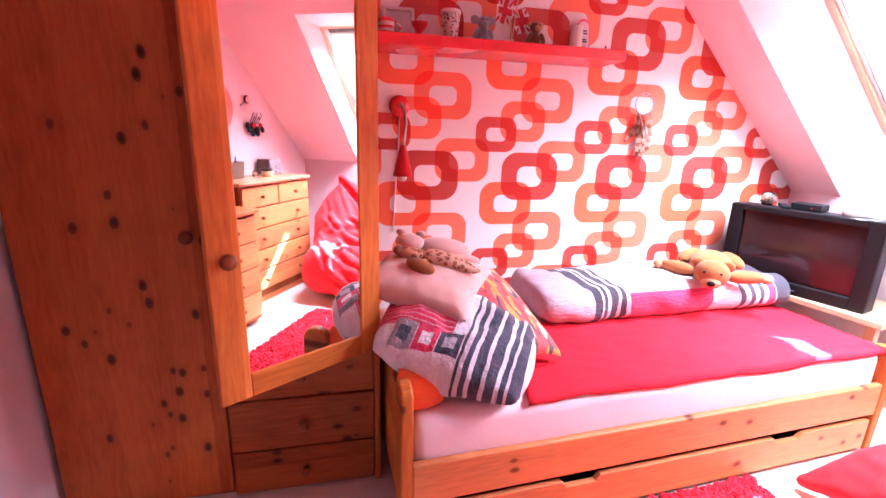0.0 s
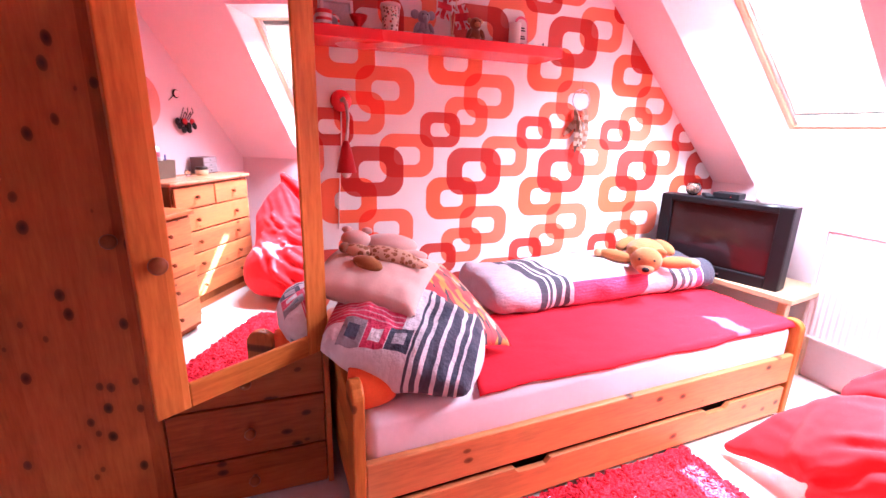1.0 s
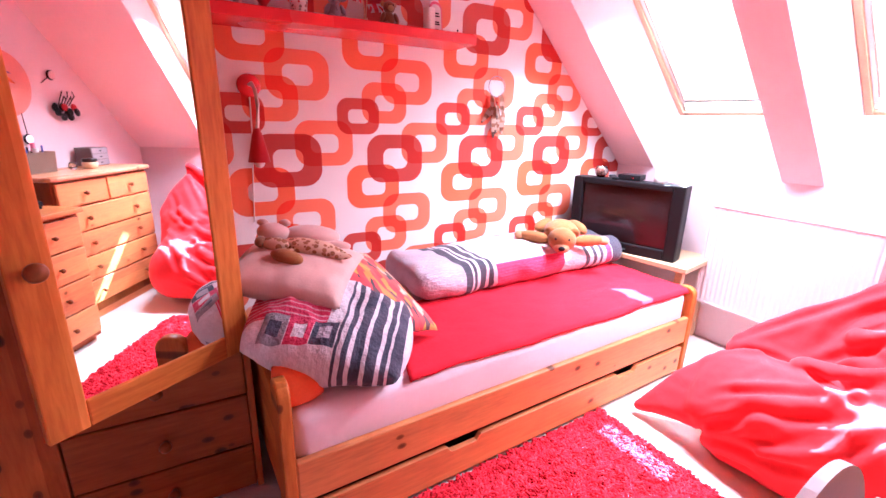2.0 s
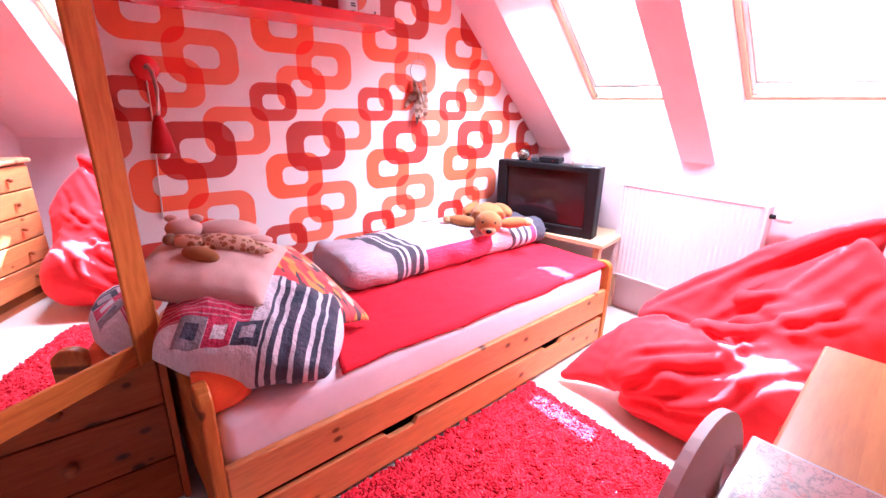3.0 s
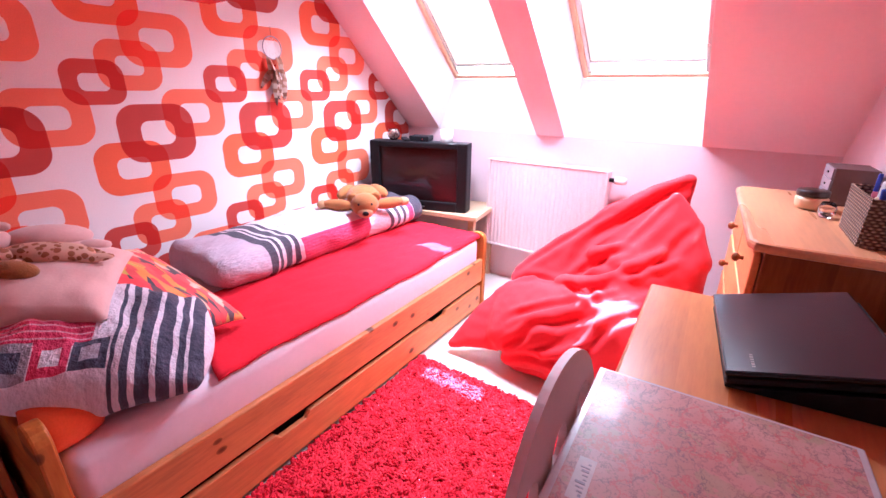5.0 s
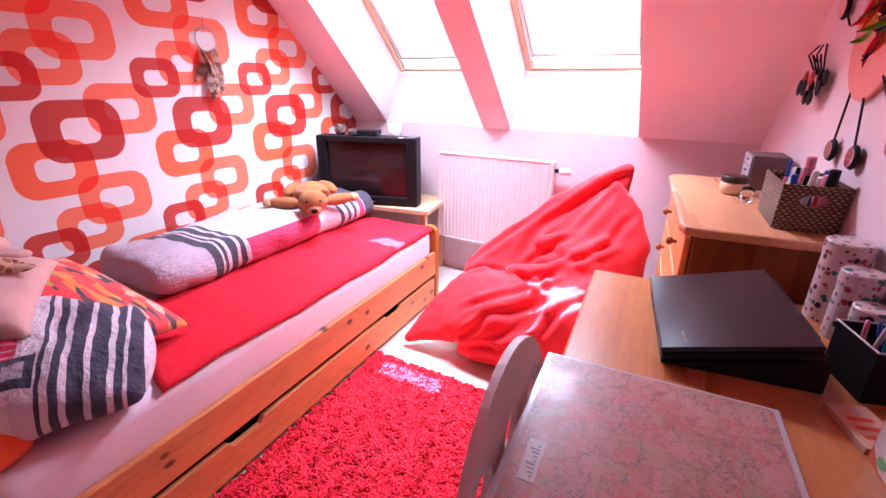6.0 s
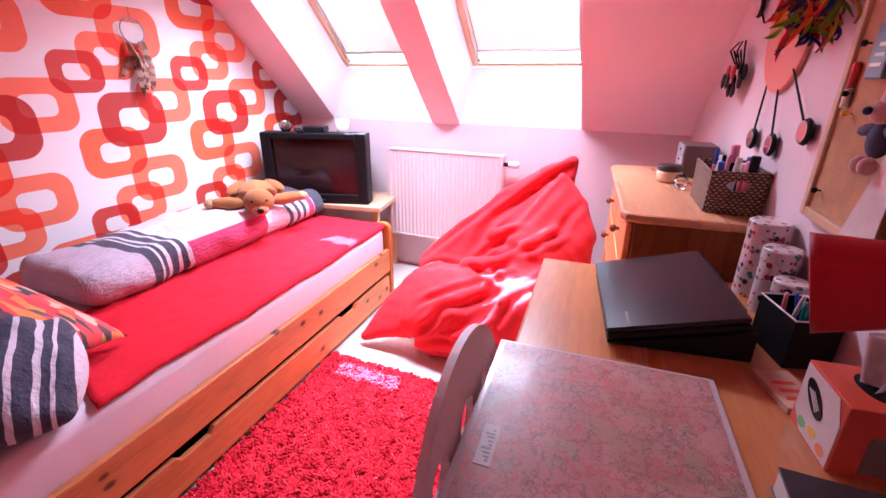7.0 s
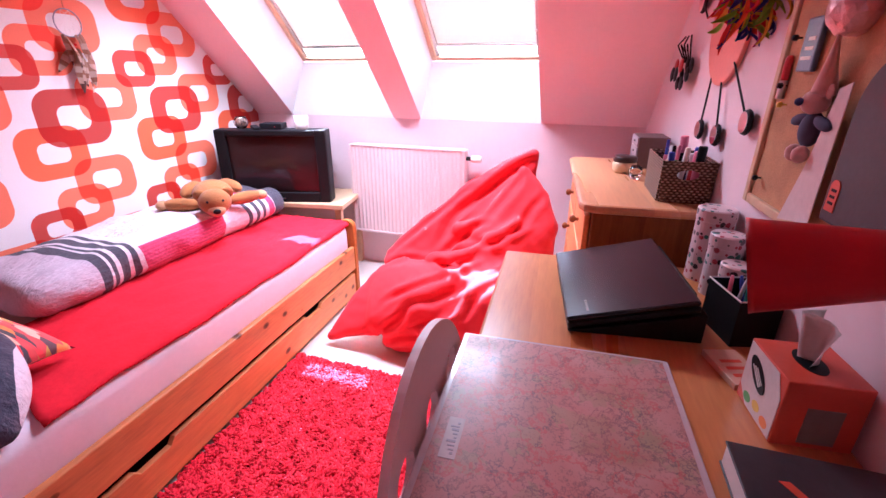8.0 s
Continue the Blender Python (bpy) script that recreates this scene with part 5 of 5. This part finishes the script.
inks = [plain("pen_" + n, c, 0.35) for n, c in (("teal", (0.03, 0.3, 0.28)), ("blue", (0.03, 0.06, 0.4)), ("red", (0.6, 0.03, 0.04)), ("white", (0.7, 0.65, 0.65)), ("pink", (0.75, 0.2, 0.3)), ("yellow", (0.75, 0.5, 0.05)), ("green", (0.1, 0.4, 0.08)), ("navy", (0.02, 0.025, 0.1)), ("orange", (0.8, 0.2, 0.02)))]
rng = random.Random(3)
for i in range(7):
    x, y = rng.uniform(-0.04, 0.04), rng.uniform(-0.025, 0.025)
    pen = thing("pen", "slim coloured pen standing in the holder", "pen", on_desk(-1.685, 0.06, 12) @ pose(x, y, 0.004, rng.uniform(-10, 10), rng.uniform(-12, 12), 0), "pens in the holder")
    part("barrel", lathe([(0.0015, 0), (0.004, 0.012), (0.004, 0.10), (0.003, 0.112)], 10), inks[i % 5], pen, smooth=True)

tis = thing("tissue_box", "orange and white cardboard tissue box with a tissue pulled up", "tissue box", on_desk(-1.945, 0.066, 3) @ Matrix.Scale(0.9, 4))
M["boxorange"] = plain("orange_card", (0.62, 0.07, 0.03), 0.4, 0.1, 8)
part("carton", box(-0.055, 0.065, -0.058, 0.056, 0.0, 0.118, 0.002), M["boxorange"], tis)
part("white_face", slab([(-0.052, 0.004), (0.03, 0.004), (0.06, 0.03), (0.062, 0.114), (-0.03, 0.114), (-0.05, 0.08)], 0.0012, "y"), plain("white_card", (0.66, 0.56, 0.53), 0.4), tis, "white printed side").matrix_local = pose(0, 0.0558, 0)
oval = [(0.034 * math.cos(a), 0.016 * math.sin(a)) for a in [i * math.pi / 12 for i in range(24)]]
bd = part("emblem", slab(oval, 0.0012, "y"), M["black"], tis, "dark oval emblem with pale bars")
bd.matrix_local = pose(0.018, 0.0572, 0.075, 0, -38, 0)
for i in range(3):
    part("emblem_bar", box(-0.02, 0.02 - 0.005 * i, 0.0012, 0.0018, -0.006 + 0.005 * i, -0.0035 + 0.005 * i), M["glassy"], bd)
for i, (x, z, c) in enumerate(((0.03, 0.02, 6), (0.0, 0.025, 5), (-0.03, 0.018, 8))):
    part("leaf_print", slab([(x + 0.012 * math.cos(a), z + 0.009 * math.sin(a)) for a in [k * math.pi / 6 for k in range(12)]], 0.0016, "y"), inks[c], tis).matrix_local = pose(0, 0.0558, 0)
part("window_print", box(-0.0562, -0.0548, -0.03, 0.02, 0.01, 0.075), plain("grey_print", (0.22, 0.17, 0.15), 0.3), tis, "grey printed panel")
# No hole is cut; a black disc gives the darkness inside the carton.
part("slot", slab([(0.035 * math.cos(a), 0.02 * math.sin(a)) for a in [i * math.pi / 12 for i in range(24)]], 0.0008, "z"), M["black"], tis, "black oval disc standing for the shaded opening").matrix_local = pose(0.005, 0.0, 0.1183)
bm = bmesh.new()
n = 9
grid = []
for i in range(n + 1):
    row = []
    for j in range(n + 1):
        u, w = i / n - 0.5, j / n
        row.append(bm.verts.new((0.01 + u * (0.045 + 0.035 * w), 0.012 * math.sin(u * 9) + 0.018 * w * math.cos(u * 5), 0.075 * w + 0.02 * w * (0.5 - abs(u)))))
    grid.append(row)
for i in range(n):
    for j in range(n):
        bm.faces.new((grid[i][j], grid[i + 1][j], grid[i + 1][j + 1], grid[i][j + 1]))
bmesh.ops.solidify(bm, geom=bm.faces[:], thickness=0.0012)
part("tissue", bm, plain("tissue_paper", (0.74, 0.62, 0.60), 0.9), tis, "crumpled white tissue", True).matrix_local = pose(0, 0, 0.116)
bk = thing("book", "thick paperback with dark cover and orange spine mark", "book", on_desk(-2.135, 0.10, -3))
part("pages", box(-0.075, 0.077, -0.09, 0.093, 0.003, 0.034), plain("page_block", (0.68, 0.58, 0.54), 0.8, 0.06, 60), bk, "pale page block")
for z in (0.0, 0.0342):
    part("cover", box(-0.08, 0.08, -0.095, 0.095, z, z + 0.003, 0.001), plain("dark_cover", (0.035, 0.028, 0.032), 0.4, 0.3, 10), bk)
part("cover_mark", slab([(-0.06, -0.02), (-0.052, -0.025), (0.03, 0.03), (0.028, 0.042)], 0.0008, "z"), M["boxorange"], bk, "slanting orange mark").matrix_local = pose(0, 0.01, 0.0372)
for i in range(4):
    part("title_bar", box(-0.05 + 0.018 * i, -0.038 + 0.018 * i, -0.06, -0.012, 0.0372, 0.0378), M["dark"], bk)
note = thing("notepad", "small tear-off notepad with bars of print", "notepad", on_desk(-1.83, 0.105, 14))
part("pad", box(-0.05, 0.05, -0.03, 0.03, 0.0, 0.012, 0.001), plain("pad_paper", (0.6, 0.36, 0.25), 0.6), note)
for i in range(3):
    part("ink_bar", box(-0.03 + 0.02 * i, -0.022 + 0.02 * i, -0.018, 0.018, 0.012, 0.0126), M["boxorange"], note)

# ---- desk lamp ----
A, B = Vector((-2.121, -2.389, 1.083)), Vector((-2.145, -2.484, 1.107))
dl = thing("desk_lamp", "red desk lamp with cone shade on a jointed arm", "lamp", Matrix.Identity(4))
ax = (B - A).normalized()
SM = Matrix.Translation(A) @ ax.to_track_quat("Z", "Y").to_matrix().to_4x4()
part("shade", lathe([(0.048, 0), (0.0465, 0.006), (0.026, 0.125), (0.023, 0.14), (0.016, 0.146), (0.015, 0.142), (0.021, 0.136), (0.0445, 0.006), (0.0465, 0.001)], 32, m=SM), M["redglass"], dl, "satin red cone shade", True)
part("socket", lathe([(0.015, 0.144), (0.015, 0.17), (0.010, 0.175)], 16, m=SM), M["dark"], dl, smooth=True)
part("bulb", ball(SM @ Vector((0, 0, 0.06)), (0.022,) * 3), M["glassy"], dl, smooth=True)
E1, E2, E3 = SM @ Vector((0, 0, 0.165)), Vector((-2.50, -2.60, 1.15)), Vector((-2.52, -2.60, DZ))
part("upper_arm", tube([E1, (E1 + E2) / 2 + Vector((0, 0, 0.02)), E2], 0.008, 10), M["dark"], dl, smooth=True)
part("lower_arm", tube([E2, E3 + Vector((0, 0, 0.02))], 0.008, 10), M["dark"], dl, smooth=True)
part("base", lathe([(0.05, 0), (0.05, 0.012), (0.02, 0.022), (0.012, 0.03)], 24, m=Matrix.Translation(E3)), M["dark"], dl, smooth=True)

# ---- on the chest ----
def on_chest(lx, ly, rz=0):
    return RIGHT @ pose(lx, ly, 0.913, 0, 0, rz)


def wicker():
    g = Graph("brown_wicker")
    s = g.xyz(g.coords())
    along = g.math("ADD", s[0], s[1])
    row = g.math("FLOOR", g.math("MULTIPLY", s[2], 130.0))
    ph = g.math("MULTIPLY", row, math.pi)
    a = g.math("SINE", g.math("ADD", g.math("MULTIPLY", along, 420.0), ph))
    b = g.math("SINE", g.math("MULTIPLY", s[2], 130.0 * math.pi))
    h = g.math("MULTIPLY", g.math("ABSOLUTE", b), g.math("ADD", 0.6, g.math("MULTIPLY", a, 0.4)))
    g.bump(h, 0.9, 0.01)
    return g.done(g.ramp(h, [(0.1, (0.07, 0.03, 0.018)), (0.5, (0.30, 0.16, 0.09)), (0.9, (0.52, 0.33, 0.22))]), 0.6)


M["wicker"] = wicker()
bk2 = thing("wicker_basket", "brown wicker basket holding cosmetics on the chest", "basket", on_chest(-1.095, 0.075))
for y in (-0.072, 0.066):
    part("long_side", slab([(-0.10, 0), (0.10, 0), (0.112, 0.115), (-0.112, 0.115)], 0.006, "y"), M["wicker"], bk2).matrix_local = pose(0, y, 0)
grip = [(0.03 * math.cos(a), 0.08 + 0.015 * math.sin(a)) for a in [i * math.pi / 8 for i in range(16)]]
for x in (-0.104, 0.104):
    e = part("end_side", holed([(-0.066, 0), (0.066, 0), (0.066, 0.115), (-0.066, 0.115)], [grip], 0.006), M["wicker"], bk2, "woven end with oval grip")
    e.matrix_local = pose(x, 0, 0, 0, 0, 90)
part("base", box(-0.10, 0.10, -0.066, 0.066, 0.001, 0.006), M["wicker"], bk2)
part("rim", tube([(-0.11, -0.07, 0.116), (0.11, -0.07, 0.116), (0.11, 0.07, 0.116), (-0.11, 0.07, 0.116), (-0.11, -0.07, 0.116)], 0.0035, 8), M["wicker"], bk2)
rng = random.Random(21)
kinds = [(inks[4], 0.014, 0.15), (inks[2], 0.016, 0.13), (M["glassy"], 0.011, 0.12), (inks[2], 0.012, 0.135), (inks[1], 0.009, 0.12), (M["black"], 0.014, 0.16), (inks[3], 0.009, 0.145), (inks[0], 0.010, 0.125), (inks[5], 0.006, 0.14), (inks[6], 0.006, 0.14), (M["cream"], 0.018, 0.13), (inks[4], 0.006, 0.145)]
for i, (mt, r, h) in enumerate(kinds):
    x, y = -0.08 + 0.03 * (i % 6) + rng.uniform(-0.005, 0.005), -0.03 + 0.055 * (i // 6) + rng.uniform(-0.008, 0.008)
    b = thing("cosmetic_bottle", "small cosmetic bottle standing in the basket", "bottle", on_chest(-1.095, 0.075) @ pose(x, y, 0.007, rng.uniform(-5, 5), rng.uniform(-5, 5), 0), "cosmetics in the basket")
    part("body", lathe([(r * 0.95, 0), (r, 0.004), (r, h * 0.68), (r * 0.8, h * 0.7)], 14), mt, b, smooth=False)
    part("cap", lathe([(r * 0.85, h * 0.7), (r * 0.85, h), (r * 0.7, h + 0.003)], 14), (M["black"], inks[4], M["glassy"], inks[1])[i % 4], b)
M["lidbrown"] = plain("dark_brown_lid", (0.03, 0.014, 0.01), 0.35)
jar = thing("cosmetic_jar", "cream cosmetic jar with dark lid on the chest", "jar", on_chest(-0.79, 0.19))
part("body", lathe([(0.036, 0), (0.042, 0.01), (0.044, 0.034), (0.04, 0.04)], 26), M["cream"], jar, smooth=True)
part("lid", lathe([(0.042, 0.041), (0.043, 0.045), (0.043, 0.058), (0.04, 0.061)], 26), M["lidbrown"], jar, "dark brown lid", True)
gv = thing("glass_votive", "small round glass votive on the chest", "votive", on_chest(-0.90, 0.165))
part("glass", lathe([(0.015, 0), (0.022, 0.015), (0.023, 0.03), (0.016, 0.045), (0.013, 0.045), (0.02, 0.03), (0.018, 0.014)], 20), M["glass"], gv, smooth=True)
mini = thing("drawer_box", "small grey box with three tiny drawers", "box", on_chest(-0.62, 0.085))
part("case", box(-0.075, 0.075, -0.06, 0.05, 0.0, 0.12, 0.002), plain("brown_card", (0.14, 0.085, 0.08), 0.6), mini)
for i in range(3):
    d = part("drawer", box(-0.071, 0.071, 0.051, 0.056, 0.004 + 0.039 * i, 0.04 + 0.039 * i, 0.001), plain("grey_linen_card", (0.33, 0.28, 0.31), 0.6), mini, "grey drawer front")
    part("pull", box(-0.008, 0.008, 0.056, 0.059, 0.018 + 0.039 * i, 0.024 + 0.039 * i), M["dark"], d)

# ---- on the south wall ----
def on_wall(lx, z, ly=0.002):
    return RIGHT @ pose(lx, ly, z)


HOLD = pose(0, 0, 0, -90, 0, 0)
sat = thing("flower_mirror", "round pink wall plate with small mirrors dangling from stems", "wall mirror", on_wall(-1.06, 1.41))
part("plate", slab([(0.165 * math.cos(a), 0.18 * math.sin(a)) for a in [i * math.pi / 24 for i in range(48)]], 0.012, "y", 0.003), plain("coral_plate", (0.72, 0.22, 0.17), 0.4), sat, "coral pink oval plate")
ends = [((0.06, -0.16), (0.066, -0.306)), ((-0.04, -0.17), (-0.099, -0.304)), ((-0.11, -0.12), (-0.29, -0.251)), ((0.24, 0.02), (0.317, 0.075))]
for (x0, zz0), (x1, zz1) in ends:
    sm = part("stem", tube([(x0, 0.012, zz0), (x1, 0.014, zz1)], 0.0028, 8), M["black"], sat, "thin black stem")
    rim = part("mirror_rim", lathe([(0.028, 0), (0.031, 0.004), (0.028, 0.01), (0.025, 0.012)], 26, m=Matrix.Translation((x1, 0.008, zz1 - 0.004)) @ IN), M["black"], sat, "black mirror rim", True)
    part("small_mirror", lathe([(0.0245, 0.0122), (0.0245, 0.0135)], 26, m=Matrix.Translation((x1, 0.008, zz1 - 0.004)) @ IN), M["mirror"], rim, "round mirror")
gl = thing("sunglasses", "bunch of dark sunglasses hung on the wall", "sunglasses", on_wall(-0.70, 1.30))
for i in range(5):
    for sx in (-1, 1):
        ln = part("lens", ball((0.045 * sx * (0.6 + 0.2 * (i % 2)) + 0.02 * (i - 2), 0.02 + 0.007 * i, -0.01 - 0.03 * (i % 3)), (0.028, 0.005, 0.024), m=Matrix.Rotation(radians(30 * (i - 2)), 4, "Y"), sub=2), M["redglass"] if i == 3 else M["black"], gl, smooth=True)
    part("temple", tube([(0.02 * (i - 2), 0.02, 0.0), (0.02 * (i - 2) + 0.03, 0.022 + 0.006 * i, 0.06), (0.02 * (i - 2) + 0.05, 0.02, 0.09 - 0.05 * (i % 2))], 0.003, 6), M["black"], gl)
lei = thing("feather_garland", "bright many-coloured feather garland hung over the plate", "garland", on_wall(-1.24, 1.43))
rng = random.Random(8)
cols = [plain("dyed_" + n, c, 0.8) for n, c in (("orange", (0.85, 0.14, 0.02)), ("yellow", (0.8, 0.45, 0.03)), ("lime", (0.3, 0.42, 0.04)), ("indigo", (0.04, 0.05, 0.22)), ("magenta", (0.5, 0.03, 0.2)), ("scarlet", (0.8, 0.05, 0.04)))]
for i in range(130):
    t = i / 129
    f = part("feather", feather(rng.uniform(0.04, 0.08), rng.uniform(0.005, 0.011), 0.03), cols[min(5, int(rng.uniform(0, 6)))], lei, "", True)
    f.matrix_local = pose(0.16 - 0.36 * t + rng.uniform(-0.02, 0.02), 0.03 + rng.uniform(0, 0.03), 0.03 - 0.07 * math.sin(math.pi * t) + rng.uniform(-0.03, 0.05), rng.uniform(-60, 40), rng.uniform(-70, 70), rng.uniform(-90, 90))
part("cord", tube([(0.17, 0.02, 0.1), (0.1, 0.03, 0.0), (0.0, 0.035, -0.04), (-0.12, 0.03, -0.02), (-0.2, 0.02, 0.06)], 0.004, 8), M["brown"], lei, smooth=True)
cb = thing("cork_board", "pine-framed cork pinboard hung on the wall", "pinboard", on_wall(-1.455, 0.995))
part("cork_sheet", box(-0.48, -0.018, 0.003, 0.012, 0.018, 0.6), M["cork"], cb, "speckled brown cork")
for b in ((-0.02, 0.0, 0.0, 0.62), (-0.50, -0.48, 0.0, 0.62), (-0.48, -0.02, 0.0, 0.02), (-0.48, -0.02, 0.6, 0.62)):
    part("frame_strip", box(b[0], b[1], 0.0, 0.02, b[2], b[3], 0.003), M["birch"], cb)
for i, (x, z) in enumerate(((-0.05, 0.06), (-0.07, 0.21), (-0.05, 0.245), (-0.1, 0.40), (-0.06, 0.33))):
    pn = thing("push_pin", "small push pin stuck in the cork", "push pin", on_wall(-1.455 + x, 0.995 + z, 0.015), "pins in the cork board")
    part("pin_head", lathe([(0.002, 0), (0.002, 0.006), (0.006, 0.009), (0.005, 0.016)], 10, m=IN), M["black"] if i % 2 == 0 else inks[5], pn, smooth=True)
ls = thing("lip_gloss", "red and silver lip gloss tube clipped to the board", "lip gloss", on_wall(-1.50, 1.215, 0.02))
part("tube", lathe([(0.007, 0.035), (0.007, 0.075), (0.005, 0.08)], 12), inks[2], ls, smooth=True)
part("cap", lathe([(0.0075, 0), (0.0075, 0.034)], 12), M["steel"], ls, smooth=True)
cd = thing("blue_sachet", "blue printed sachet pinned to the board", "sachet", on_wall(-1.575, 1.265, 0.016))
part("sachet", box(-0.028, 0.028, 0.0, 0.01, 0.0, 0.09, 0.003), plain("blue_foil", (0.10, 0.16, 0.27), 0.3, 0.3, 20), cd)
for i in range(3):
    part("ink_bar", box(-0.018, 0.018 - 0.006 * i, 0.010, 0.0108, 0.02 + 0.016 * i, 0.026 + 0.016 * i), M["glassy"], cd)
orn = thing("foil_bauble", "crinkled pink foil bauble hanging on the board", "bauble", on_wall(-1.70, 1.355, 0.03))
bm = ball((0, 0, 0), (0.042, 0.036, 0.042))
for v in bm.verts:
    v.co *= 1 + 0.10 * noise.noise(v.co * 60)
part("bauble", bm, plain("crinkled_foil", (0.75, 0.5, 0.5), 0.2, 0.2, 30, 0.4, metal=0.4), orn)
part("ribbon", box(-0.012, 0.012, -0.012, -0.004, 0.03, 0.09), inks[4], orn)
ms = thing("plush_mouse", "small plush mouse in blue dungarees hung on the board", "soft toy", on_wall(-1.675, 1.14, 0.03) @ Matrix.Scale(0.85, 4))
part("body", ball((0, 0, 0.04), (0.024, 0.02, 0.035)), plain("blue_felt", (0.09, 0.10, 0.17), 0.9), ms, "blue felt dungarees", True)
mh = part("head", ball((0, 0.006, 0.092), (0.026, 0.024, 0.024)), M["cushion"], ms, smooth=True)
part("nose", ball((0.0, 0.034, 0.092), (0.008, 0.008, 0.008), sub=2), plain("navy_felt", (0.02, 0.03, 0.12), 0.8), mh, smooth=True)
for sx in (-1, 1):
    part("arm", ball((sx * 0.045, 0.004, 0.055), (0.032, 0.010, 0.012), m=Matrix.Rotation(radians(sx * 12), 4, "Y"), sub=2), plain("blue_sleeve", (0.09, 0.10, 0.17), 0.9), ms, smooth=True)
    part("ear", ball((sx * 0.028, 0, 0.112), (0.014, 0.005, 0.014), sub=2), M["cushion"], mh, smooth=True)
    part("foot", ball((sx * 0.014, 0.012, -0.008), (0.014, 0.016, 0.018), sub=2), M["cushion"], ms, smooth=True)
part("hat", lathe([(0.022, 0), (0.018, 0.02), (0.010, 0.06), (0.003, 0.105)], 14, m=pose(-0.005, 0.0, 0.108, -8, -14, 0)), M["cushion"], ms, "pointed pink hat", True)
ppr = solid("paper_sheet", slab([(0.0, 0.0), (-0.10, 0.02), (-0.10, 0.24), (-0.07, 0.23), (-0.045, 0.12)], 0.0015, "y"), plain("loose_paper", (0.7, 0.6, 0.58), 0.8), "torn white paper pinned on the board", "paper", m=on_wall(-1.655, 1.01, 0.03))
gp = thing("grey_wall_pouch", "grey felt pouch with rounded flap hung on the wall", "pouch", on_wall(-1.925, 1.06, 0.035))
part("pouch", slab(arch(0.20, 0.235, 0.085), 0.022, "y", 0.005), plain("grey_felt", (0.085, 0.07, 0.078), 0.7, 0.15, 20), gp)
bm = slab(arch(0.022, 0.045, 0.0105), 0.0012, "y")
lb = part("label_patch", bm, M["boxorange"], gp, "small orange oval patch with bars")
lb.matrix_local = pose(0.078, 0.0222, 0.018)
for i in range(3):
    part("ink_bar", box(-0.006, 0.006, 0.0012, 0.0018, 0.01 + 0.009 * i, 0.014 + 0.009 * i), M["black"], lb)
